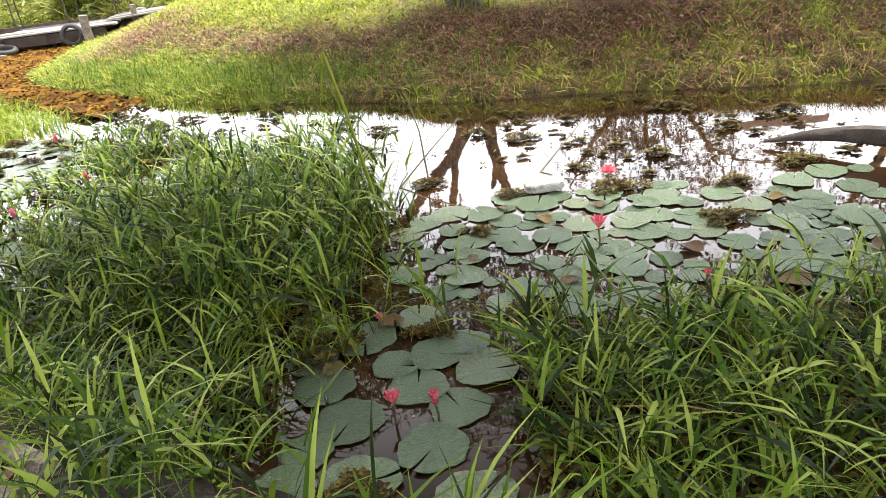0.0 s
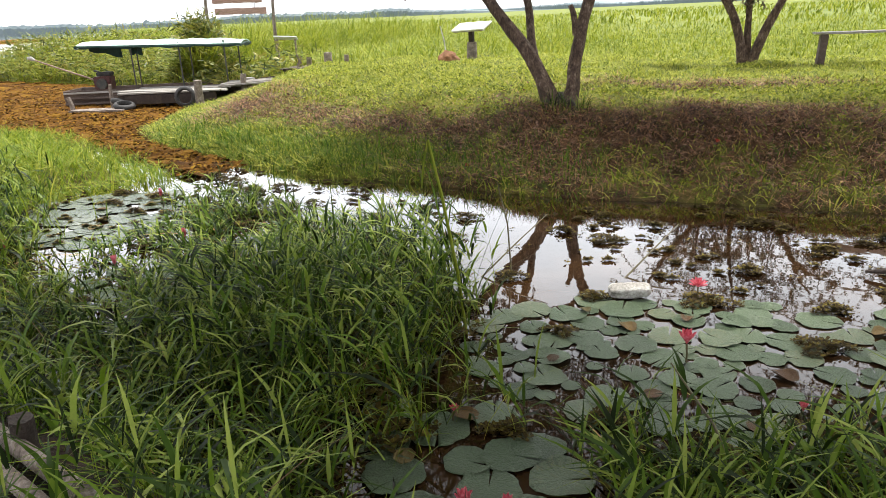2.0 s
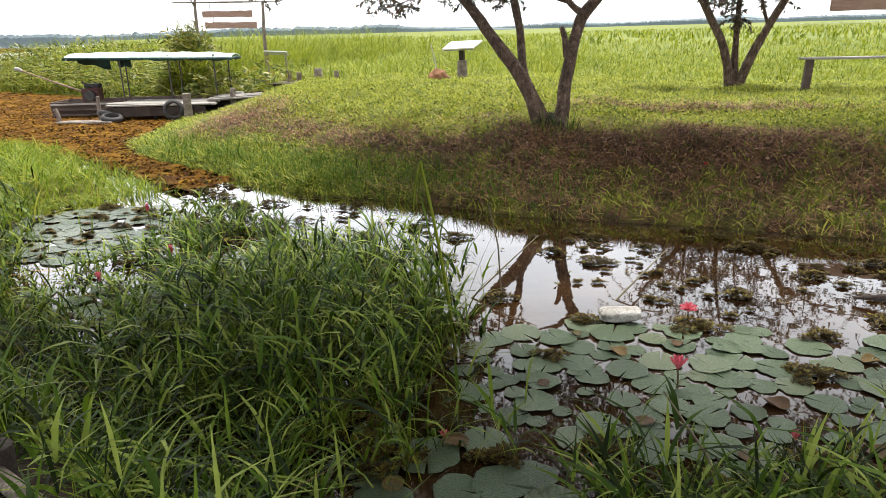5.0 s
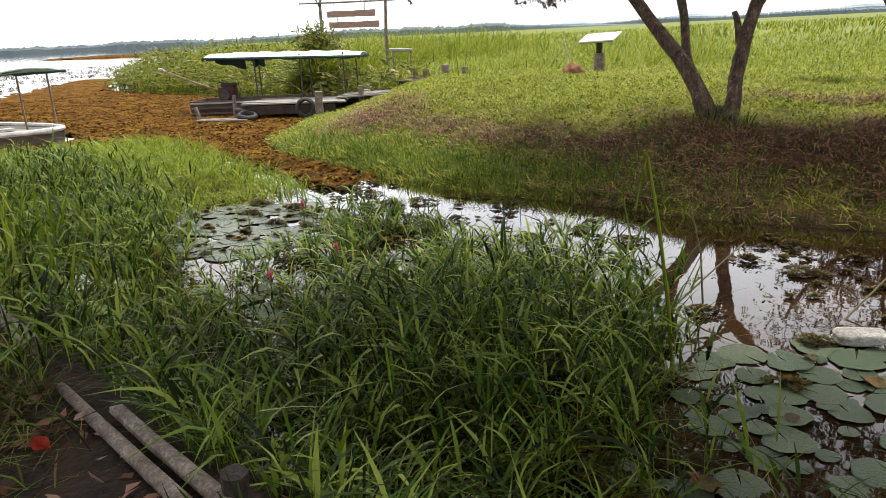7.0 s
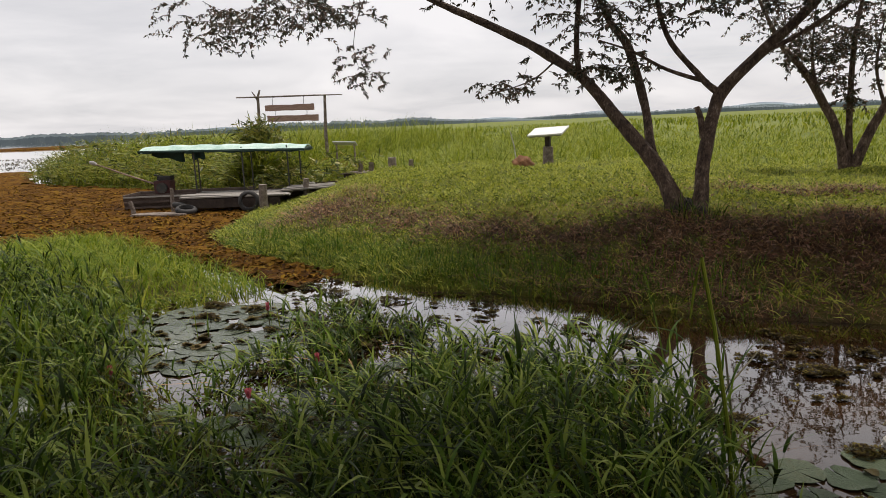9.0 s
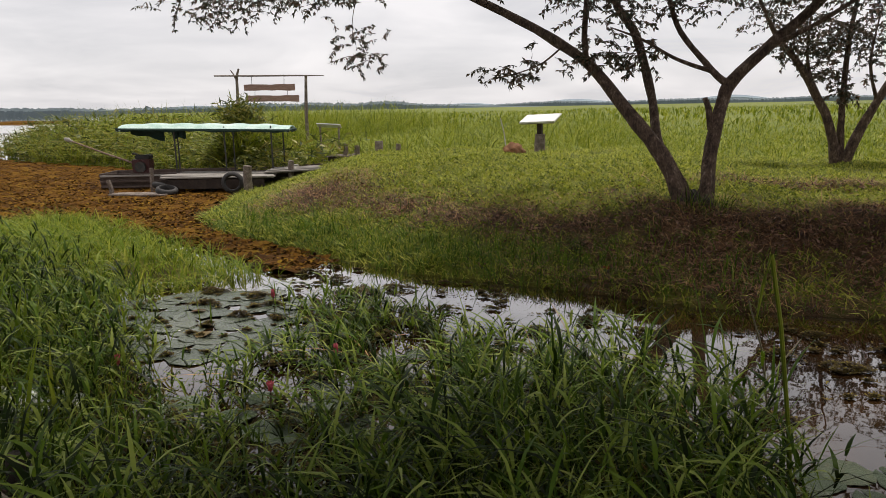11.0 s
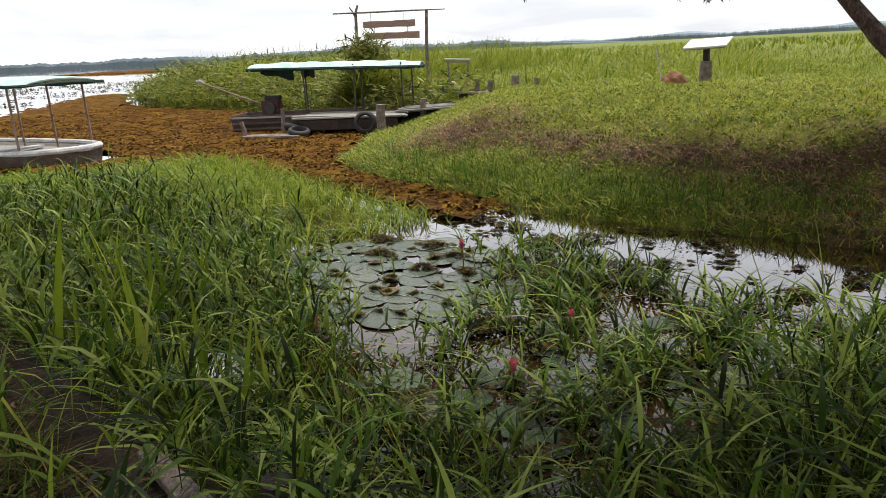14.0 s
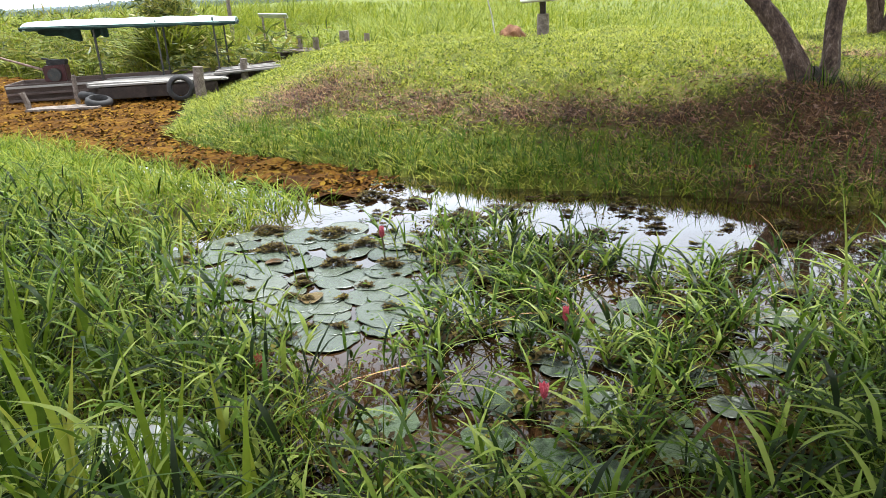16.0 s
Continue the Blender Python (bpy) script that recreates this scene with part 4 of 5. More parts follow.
# white foam block among the pads
foam = bmesh.new()
bmesh.ops.create_icosphere(foam, subdivisions=4, radius=1)
for v in foam.verts:
    q = (abs(v.co.x) ** 5 + abs(v.co.y) ** 5 + abs(v.co.z) ** 5) ** -0.2
    v.co = v.co * q * (1 + 0.12 * noise.noise(v.co * 2.5) + 0.05 * noise.noise(v.co * 8))
    v.co = Vector((v.co.x * 0.15, v.co.y * 0.075, v.co.z * 0.042))
foam_ob = part("foam_block", foam, M_FOAM)
foam_ob.matrix_basis = pose(0.36, 5.32, 0.055, 3, -4, 4)
tagged(foam_ob, "weathered white foam block floating among lily pads", "foam block")

drift, rad = smooth_line([(2.15, 6.02, 0.04), (2.55, 5.85, 0.12), (2.95, 5.55, 0.16), (3.6, 5.2, 0.12), (4.4, 4.9, 0.0)], [0.012, 0.05, 0.085, 0.1, 0.09])
tagged(part("driftwood", tube_bm(drift, rad, 9, 0.3, 2), M_DARKWOOD), "dark pointed driftwood log lying in the pond", "driftwood")


# ---- trees ----
def tree(label, base, limbs, tufts, leaf=0.1, bark_rough=0.25):
    """limbs: (name, points, radii); tufts: (x, y, z, spread, twigs) where leafy twigs hang."""
    thing = empty("tree", *base)
    r = random.Random(int(base[0] * 100) + 5)
    inv = Matrix.Translation(-Vector(base))
    for k, (name, pts, radii) in enumerate(limbs):
        line, rad = smooth_line(pts, [0.75 * q for q in radii], 6)
        bm = tube_bm(line, rad, 12 if radii[0] > 0.06 else 7, bark_rough, k * 3.1)
        bm.transform(inv)
        part(name, bm, M_DARKWOOD if name == "root" else M_BARK, thing)
    twig = bmesh.new()
    lp, ld = [], []
    for tx, ty, tz, spread, count in tufts:
        for _ in range(int(count * 2.1)):
            p = Vector((tx + r.gauss(0, spread * 0.55), ty + r.gauss(0, spread * 0.55), tz + r.gauss(0, spread * 0.4)))
            a = r.uniform(0, 6.28)
            d = Vector((math.cos(a), math.sin(a), r.uniform(-0.1, 0.7))).normalized()
            pts = [p]
            for s in range(6):
                d = (d + Vector((r.gauss(0, 0.22), r.gauss(0, 0.22), -0.17 + r.gauss(0, 0.12)))).normalized()
                pts.append(pts[-1] + d * spread * 0.16)
                for _ in range(r.choice((3, 3, 4, 5))):
                    lp.append(pts[-1] - Vector(base))
                    ld.append(d * 0.5 + Vector((r.gauss(0, 0.6), r.gauss(0, 0.6), -0.45 + r.gauss(0, 0.4))))
            tube_bm([q - Vector(base) for q in pts], [0.007 - 0.0009 * s for s in range(7)], 3, caps=False, into=twig)
    tagged(part("branchwork", twig, M_BARK, thing), kind="stuff")
    n = len(lp)
    crown = new("crown", leaf_mesh("crown", np.array(lp), np.array(ld), rng.uniform(0.6, 1.15, n) * leaf, rng.uniform(0.27, 0.4, n) * leaf, M_LEAF))
    crown.parent = thing
    tagged(crown, kind="stuff")
    return tagged(thing, label, "tree")


T1 = [("trunk", [(-0.68, 10.4, 0.62), (-0.81, 10.4, 0.95), (-1.05, 10.4, 1.44), (-1.51, 10.42, 2.04), (-2.02, 10.5, 2.64), (-2.82, 10.6, 3.16), (-3.74, 10.8, 3.63), (-5.0, 11.1, 4.25), (-6.3, 11.3, 4.5), (-7.6, 11.4, 4.35)], [.22, .165, .135, .115, .1, .085, .07, .05, .035, .015]),
      ("trunk", [(-0.57, 10.42, 0.62), (-0.49, 10.4, 1.0), (-0.5, 10.4, 1.43), (-0.45, 10.4, 2.06), (-0.35, 10.4, 2.32), (0.03, 10.42, 2.72), (0.57, 10.5, 3.21), (1.3, 10.7, 4.0), (2.1, 10.9, 4.8)], [.2, .14, .12, .115, .11, .095, .08, .05, .02]),
      ("limb", [(-0.36, 10.4, 2.28), (-0.55, 10.4, 2.48), (-0.9, 10.5, 3.06), (-1.05, 10.6, 3.8), (-1.0, 10.7, 4.8)], [.08, .055, .045, .035, .015]),
      ("limb", [(-0.98, 10.45, 1.3), (-1.08, 10.6, 1.62), (-1.16, 10.7, 2.17), (-1.38, 10.8, 2.95), (-1.66, 10.8, 3.39), (-1.95, 10.9, 4.2), (-2.0, 11.0, 5.2)], [.1, .085, .08, .075, .06, .045, .02]),
      ("limb", [(-2.0, 10.5, 2.62), (-2.03, 10.45, 3.1), (-1.9, 10.2, 4.0), (-1.6, 9.8, 4.9)], [.06, .05, .04, .015]),
      ("limb", [(-0.5, 10.4, 2.44), (-0.9, 10.3, 2.62), (-1.3, 10.2, 2.85), (-1.7, 10.0, 3.0)], [.04, .032, .025, .01]),
      ("limb", [(0.05, 10.42, 2.74), (0.5, 10.3, 2.95), (1.1, 10.1, 3.35), (1.8, 9.8, 3.9)], [.05, .04, .03, .012]),
      ("limb", [(-2.3, 10.5, 2.84), (-2.6, 10.55, 2.62), (-3.0, 10.7, 2.5), (-3.3, 10.8, 2.45)], [.018, .014, .01, .005]),
      ("limb", [(-5.0, 11.1, 4.25), (-5.35, 11.2, 3.8), (-5.5, 11.25, 3.3), (-5.45, 11.3, 2.95)], [.012, .009, .007, .004]),
      ("stub", [(-0.52, 10.38, 1.75), (-0.56, 10.36, 2.0), (-0.6, 10.35, 2.14)], [.06, .055, .045])]
T1_TUFTS = [(-5.5, 11.3, 3.0, .3, 7), (-5.2, 11.3, 2.95, .3, 5), (-3.1, 10.8, 2.55, .3, 7), (-2.5, 10.7, 2.75, .3, 4), (-8.3, 11.4, 3.95, .45, 16), (-7.3, 11.4, 3.9, .5, 22), (-6.6, 11.3, 4.1, .5, 20), (-6.0, 11.2, 3.9, .4, 9), (-5.2, 11.1, 4.4, .5, 10), (-4.0, 10.9, 4.3, .5, 8),
            (-1.75, 10.5, 2.75, .35, 12), (-1.7, 10.4, 3.3, .45, 18), (-1.35, 10.6, 2.6, .25, 7), (-1.9, 10.4, 4.0, .6, 20), (-0.8, 10.5, 3.5, .5, 14), (-0.3, 10.5, 3.6, .5, 14), (0.5, 10.4, 3.6, .5, 16), (1.2, 10.2, 3.7, .5, 16), (1.9, 10.4, 4.3, .6, 22), (-1.0, 10.7, 4.9, .8, 26), (-2.2, 11, 5.1, .8, 24), (0.6, 10.6, 4.7, .8, 24), (1.6, 9.8, 4.2, .6, 16), (-3.6, 10.9, 4.9, .7, 14)]
T1_TUFTS += [(-6.0, 11.2, 3.75, .4, 8), (-5.4, 11.2, 3.85, .35, 6), (-7.8, 11.4, 3.6, .3, 6)]
# out-of-view crown rows, leaf counts set so their shade darkens the slope
T1_TUFTS += [(ux + rng.normal(0, 0.2), uy + rng.normal(0, 0.2), 5.1 + 0.5 * math.sin(2 * ux + uy), 0.8, {9.0: 34, 10.1: 66, 11.2: 62, 12.3: 8}[uy]) for ux in (-3.0, -1.9, -0.8, 0.3, 1.4, 2.5, 3.5, 4.5) for uy in (9.0, 10.1, 11.2, 12.3)]
# central lump in dark wood colour stands for the shaded hollow between the trunks
T1.append(("root", [(-0.62, 10.36, 0.5), (-0.63, 10.4, 0.72), (-0.64, 10.42, 0.88), (-0.65, 10.43, 0.98)], [.4, .27, .16, .05]))
T1.append(("root", [(-0.78, 10.3, 0.86), (-0.98, 10.14, 0.7), (-1.2, 9.98, 0.55)], [.08, .055, .02]))
T1.append(("root", [(-0.5, 10.28, 0.86), (-0.38, 10.1, 0.7), (-0.25, 9.9, 0.55)], [.08, .055, .02]))


def set_back(p):
    """Scale a place of the forked tree out from the middle of the walk; its crown leans away."""
    e = Vector((-0.6, 0.5, 2.07))
    k = 1.022 + 0.04 * min(1.0, max(0.0, (p[2] - 0.8) / 1.5))
    q = e + (Vector(p[:3]) - e) * k
    return (q.x - 0.03 + 0.13 * min(1.0, max(0.0, (p[0] + 0.75) / 0.3)) * min(1.0, max(0.0, (p[2] - 0.9) / 1.2)), q.y, q.z)


T1 = [(name, [set_back(p) for p in pts], radii) for name, pts, radii in T1]
T1_TUFTS = [(*set_back(u), u[3], u[4]) for u in T1_TUFTS]
tree("spreading forked tree with mottled grey-brown bark and sparse drooping leaves", (-0.63, 10.62, 0.78), T1, T1_TUFTS, 0.092)

T2 = [("trunk", [(2.5, 16.0, 0.75), (2.4, 16.0, 1.3), (2.22, 16.0, 1.85), (1.74, 16.0, 2.72), (1.27, 16.1, 3.37), (0.8, 16.2, 4.4)], [.17, .12, .11, .09, .07, .03]),
      ("trunk", [(2.56, 16.05, 0.8), (2.54, 16.1, 1.94), (2.57, 16.1, 3.38), (2.8, 16.2, 4.9)], [.11, .08, .06, .02]),
      ("trunk", [(2.62, 15.98, 0.75), (2.78, 16.0, 1.3), (3.09, 16.0, 2.02), (3.6, 16.0, 3.0), (4.3, 16.1, 4.3)], [.16, .12, .105, .08, .03]),
      ("limb", [(2.0, 16.0, 2.25), (1.85, 16.1, 3.0), (1.9, 16.2, 4.2)], [.05, .04, .015]),
      ("limb", [(3.55, 16.0, 2.9), (4.1, 15.8, 3.6), (5.4, 15.7, 4.0), (7.0, 15.7, 4.2)], [.06, .05, .04, .02]),
      ("limb", [(3.1, 16.0, 2.05), (2.9, 15.9, 2.8), (3.0, 15.9, 3.8)], [.05, .035, .015])]
T2_TUFTS = [(2.2, 16.1, 3.0, .4, 14), (3.4, 15.9, 3.3, .5, 14), (1.5, 16.0, 3.2, .45, 12), (4.4, 15.8, 3.5, .5, 14), (5.6, 15.7, 3.8, .6, 16), (2.2, 16.1, 2.6, .3, 10), (2.45, 16.0, 2.2, .25, 8), (2.0, 16.1, 3.4, .5, 20), (2.7, 16.1, 3.4, .6, 24), (1.2, 16.2, 3.9, .6, 16), (3.6, 16, 3.9, .7, 22), (2.4, 16.2, 4.6, .9, 34), (4.3, 16.1, 4.6, .8, 22), (1.0, 16.2, 4.9, .8, 20), (3.1, 16.0, 2.9, .4, 10)]
T2 = [(name, [(p[0] * 1.02, p[1] + 0.36, p[2] - 0.005) for p in pts], radii) for name, pts, radii in T2]
T2_TUFTS = [(u[0] * 1.02, u[1] + 0.36, *u[2:]) for u in T2_TUFTS]
tree("slender three-stemmed tree with sparse leaves on the lawn", (2.6, 16.36, 0.85), T2, T2_TUFTS)

T3 = [("trunk", [(6.6, 13.0, 0.7), (6.5, 13.0, 1.8), (6.1, 13.0, 3.0), (5.4, 13.0, 4.4)], [.16, .12, .1, .04]), ("trunk", [(6.65, 13, 0.7), (6.9, 13, 2.0), (7.2, 13, 3.4), (7.6, 13, 4.8)], [.13, .1, .07, .03])]
T3_TUFTS = [(5.4, 13, 4.2, .8, 24), (6.3, 13, 4.6, .9, 30), (7.4, 13, 4.6, .9, 26), (6.0, 12.6, 3.6, .5, 12)]
tree("forked tree with sparse leaves mirrored in the pond", (6.6, 13.0, 0.85), T3, T3_TUFTS)

# unseen tree behind the walk, added so that its crown shades the foreground
T4 = [("trunk", [(-2.6, -3.2, 0.3), (-2.5, -3.1, 2.0), (-2.2, -2.4, 4.2), (-1.8, -0.6, 5.8), (-1.2, 2.4, 6.7), (-0.8, 6.0, 7.0)], [.36, .29, .25, .18, .11, .04]),
      ("limb", [(-2.4, -2.8, 3.2), (-3.4, -1.4, 5.2), (-4.4, 1.6, 6.4), (-5.4, 5.0, 6.9)], [.17, .13, .09, .03]),
      ("limb", [(-2.2, -2.4, 4.2), (-1.0, -1.6, 5.6), (1.0, 1.2, 6.5), (2.4, 4.6, 6.9)], [.15, .11, .08, .03])]
T4_TUFTS = [(cx_ + rng.normal(0, 0.3), cy_ + rng.normal(0, 0.3), 6.6 + 0.5 * math.sin(cx_ + cy_), 0.9, 32 if cx_ > -3.3 else 22 if cy_ < 5 else 9) for cx_ in (-7.1, -6.0, -4.9, -3.8, -2.7, -1.6, -0.5, 0.6, 1.7, 2.8, 3.9, 5.0) for cy_ in (-1.0, 0.5, 2.0, 3.4, 4.8, 6.2)]
tree("large broad unseen tree added to shade the near bank", (-2.6, -3.2, 0.5), T4, T4_TUFTS, 0.2)

# ---- bench, sign and small posts on the lawn ----
def rail_bench():
    thing = empty("bench", 3.83, 15.7, 0.85, 2)
    part("plank", box_bm((3.4, 0.26, 0.04), (1.55, 0, 0.59), bevel=0.008, wobble=0.01, cuts=4), M_WOOD, thing)
    for px in (0.02, 1.55, 3.05):
        part("leg", box_bm((0.13, 0.16, 0.62), (px, 0, 0.26), (0, 4, 4), 0.012, 0.012, cuts=3, seed=px), M_HULL, thing)
    return tagged(thing, "weathered plank bench on thick wooden legs at the lawn edge", "bench")


rail_bench()


def hanging_boards():
    thing = empty("hanging_sign", 5.2, 15.7, 2.3, 2)
    for z, w in ((0.12, 2.2), (0.56, 2.15)):
        board = part("board", box_bm((w, 0.05, 0.25), (0, 0, z), (0, 0.6, 0), 0.01, 0.02, z, 8), M_BOARD, thing)
        for q in (-0.85, 0.8):
            part("cord", tube_bm([(q, 0, z + 0.11), (q - 0.02, 0, z + (0.34 if z < 0.3 else 1.1))], [.008, .008], 5), M_DARKWOOD, board)
    return tagged(thing, "two dark rough planks hanging on cords from a tree limb", "sign")


hanging_boards()


def info_sign():
    gz = float(land(np.array([-3.45]), np.array([17.4]))[0])
    thing = empty("information_sign", -3.42, 17.4, gz, -16)
    part("post", tube_bm([(0, 0, -0.15), (0, 0, 0.2), (0.005, 0, 0.45)], [.125, .12, .115], 12, 0.12, 4), M_POLE, thing)
    part("stem", box_bm((0.11, 0.11, 0.32), (0, 0, 0.58), bevel=0.008), M_DARKWOOD, thing)
    board = part("board", box_bm((0.86, 0.5, 0.035), (0.02, -0.02, 0.8), (19, -2, 0), 0.006), M_PANEL, thing, "white slanted panel")
    part("back_frame", box_bm((0.8, 0.44, 0.03), (0.02, -0.008, 0.767), (19, -2, 0), 0.004), M_WOOD, thing)
    return tagged(thing, "white slanted information panel on a stout wooden post", "sign")


info_sign()

heap = bmesh.new()
bmesh.ops.create_icosphere(heap, subdivisions=4, radius=1)
for v in heap.verts:
    q = 1 + 0.16 * noise.noise(v.co * 2.2) + 0.1 * noise.noise(v.co * 7)
    v.co = Vector((v.co.x * 0.27 * q, v.co.y * 0.24 * q, max(-0.1, v.co.z * 0.27 * q)))
heap_ob = part("earth_heap", heap, M_EARTH)
heap_ob.matrix_basis = pose(-4.05, 17.5, 0.97)
tagged(heap_ob, "small heap of red-brown earth beside the sign", "earth heap")

stick = part("white_stick", tube_bm([(-4.42, 18.9, 0.85), (-4.5, 19, 1.4), (-4.6, 19.0, 1.8)], [.018, .017, .015], 6), M_FOAM)
tagged(stick, "thin white stick leaning in the reeds", "stick")

for k, (px, py, hh, rr) in enumerate(((-8.0, 19.4, .4, .12), (-7.5, 19.5, .3, .07), (-8.9, 20.0, .42, .08), (-9.5, 20.6, .46, .08))):
    gz = float(land(np.array([px]), np.array([py]))[0])
    ob = part("stump_post", tube_bm([(0, 0, -0.3), (0, 0, hh * 0.6), (0.01, 0, hh)], [rr, rr, rr * 0.95], 10, 0.15, k), M_POLE)
    ob.matrix_basis = pose(px, py, max(gz, 0.62), 0, 3 * k - 4, 20 * k)
    tagged(ob, "short pale cut post at the edge of the lawn", "post", "cut posts")

walkway = empty("plank_walkway", -9.1, 20.4, 0.72, -22)
for k in range(4):
    part("plank", box_bm((1.9, 0.16, 0.035), (0, 0.18 * k - 0.27, 0.02 + 0.008 * (k % 2)), (0, 1.2 * k - 2, rng.normal(0, 1.5)), 0.006, 0.01, k, 3), M_POLE, walkway)
for k in (-0.7, 0.7):
    part("bearer", box_bm((0.1, 0.75, 0.5), (k, 0, -0.25), bevel=0.01), M_DARKWOOD, walkway)
tagged(walkway, "pale plank walkway leading through the reeds", "walkway")


# ---- gate of poles with two hanging boards ----
def gate():
    thing = empty("pole_gate", -16.2, 29.0, 0.6, 0)
    part("post", tube_bm([(-1.5, 0, -0.3), (-1.46, 0, 1.5), (-1.42, 0, 2.95), (-1.3, 0, 3.25)], [.08, .072, .062, .04], 8, 0.2, 1), M_POLE, thing)
    part("post", tube_bm([(1.72, 0, -0.3), (1.7, 0, 1.4), (1.78, 0, 2.9)], [.08, .075, .06], 8, 0.2, 2), M_POLE, thing)
    part("fork", tube_bm([(-1.42, 0, 2.75), (-1.58, 0, 3.05), (-1.7, 0, 3.2)], [.04, .03, .02], 6), M_POLE, thing)
    part("crossbar", tube_bm([(-2.45, -0.07, 2.98), (-0.6, -0.07, 2.93), (1.0, -0.07, 2.9), (2.6, -0.07, 2.86)], [.03, .038, .035, .02], 7, 0.2, 3), M_POLE, thing)
    for z, w, x in ((2.44, 2.35, 0.1), (1.98, 2.45, 0.22)):
        board = part("board", box_bm((w, 0.05, 0.27), (x, -0.07, z), (0, 0.8, 0), 0.01, 0.03, z, 8), M_BOARD, thing, "reddish-brown rough plank")
        for q in (-0.8, 0.7):
            part("cord", tube_bm([(x + q, -0.07, z + 0.12), (x + q + 0.02, -0.07, z + (0.45 if z > 2.2 else 0.36))], [.01, .01], 5), M_DARKWOOD, board)
    return tagged(thing, "rustic pole gate with two hanging reddish plank signs", "gate")


gate()

small = empty("small_sign", -10.55, 22.0, 0.5, 6)
part("board", box_bm((0.78, 0.03, 0.22), (0, 0, 1.08), (60, 3, 0), 0.005), M_PANEL, small, "faded white board")
for q in (-0.3, 0.3):
    part("leg", box_bm((0.05, 0.05, 1.2), (q, 0.03, 0.5), bevel=0.005), M_POLE, small)
tagged(small, "small faded white board on two legs in the reeds", "sign")


# ---- boats and landing stage ----
def hull_bm(length, width, height, thick=0.05, blunt=0.75, bow=0.35, rise_=0.12, sections=18):
    """An open boat: outer and inner skin with a rim; the bow towards +x."""
    bm = bmesh.new()
    outer, inner = [], []
    for k in range(sections + 1):
        u = k / sections
        taper = blunt + (1 - blunt) * min(1, u / 0.25) if u < 0.25 else (1.0 if u < 1 - bow else math.sqrt(max(0.0, 1 - ((u - 1 + bow) / bow) ** 2)) * 0.93 + 0.07)
        top = height + rise_ * max(0, (u - 0.6) / 0.4) ** 2
        x = length * (u - 0.5)
        for ring, inset in ((outer, 0), (inner, thick)):
            hw = max(0.01, width / 2 * taper - inset)
            b = inset + (0.08 * max(0, (u - 0.75) / 0.25))
            prof = [(-hw, top), (-hw * 0.95, top * 0.55), (-hw * 0.8, b + 0.03), (0, b), (hw * 0.8, b + 0.03), (hw * 0.95, top * 0.55), (hw, top)]
            xx = x + (inset if k == 0 else -inset if k == sections else 0)
            ring.append([bm.verts.new((xx, yy, zz)) for yy, zz in prof])
    for skin, flip in ((outer, False), (inner, True)):
        for a, b in zip(skin, skin[1:]):
            for s in range(6):
                f = (a[s], a[s + 1], b[s + 1], b[s])
                bm.faces.new(f[::-1] if flip else f)
        for end, rev in ((skin[0], flip), (skin[-1], not flip)):
            bm.faces.new(end if not rev else end[::-1])
    for a, b, c, d in zip(outer, outer[1:], inner, inner[1:]):
        bm.faces.new((a[0], b[0], d[0], c[0]))
        bm.faces.new((a[6], c[6], d[6], b[6]))
    for o, i in ((outer[0], inner[0]), (outer[-1], inner[-1])):
        bm.faces.new((o[0], i[0], i[6], o[6]))
    bmesh.ops.recalc_face_normals(bm, faces=bm.faces)
    return bm


def canopy_bm(length, width, arch, seed):
    """A bowed cloth roof with a hanging edge, of some thickness."""
    bm = bmesh.new()
    nx, ny = 24, 8
    def grid(dz):
        return [[bm.verts.new((length * (i / nx - 0.5), width * (j / ny - 0.5), arch * (1 - (2 * j / ny - 1) ** 2) + dz + 0.014 * math.sin(i * 1.57 + seed) * (1 - (2 * j / ny - 1) ** 2) - 0.05 * (abs(2 * i / nx - 1) ** 6) - 0.05 * (abs(2 * j / ny - 1) ** 8))) for j in range(ny + 1)] for i in range(nx + 1)]
    top, low = grid(0.0), grid(-0.025)
    for i in range(nx):
        for j in range(ny):
            bm.faces.new((top[i][j], top[i + 1][j], top[i + 1][j + 1], top[i][j + 1]))
            bm.faces.new((low[i][j], low[i][j + 1], low[i + 1][j + 1], low[i + 1][j]))
    for i in range(nx):
        bm.faces.new((top[i][0], low[i][0], low[i + 1][0], top[i + 1][0]))
        bm.faces.new((top[i][ny], top[i + 1][ny], low[i + 1][ny], low[i][ny]))
    for j in range(ny):
        bm.faces.new((top[0][j], top[0][j + 1], low[0][j + 1], low[0][j]))
        bm.faces.new((top[nx][j], low[nx][j], low[nx][j + 1], top[nx][j + 1]))
    bmesh.ops.recalc_face_normals(bm, faces=bm.faces)
    return bm


def edge_rail(parent, length, width, z):
    bm = bmesh.new()
    for s in (-1, 1):
        tube_bm([(-length / 2, s * width / 2, z), (0, s * width / 2, z - 0.01), (length / 2, s * width / 2, z)], [.022] * 3, 6, into=bm)
        tube_bm([(s * length / 2, -width / 2, z), (s * length / 2, 0, z + 0.03), (s * length / 2, width / 2, z)], [.022] * 3, 6, into=bm)
    return part("canopy_rim", bm, M_TARP, parent, "dark green hem")


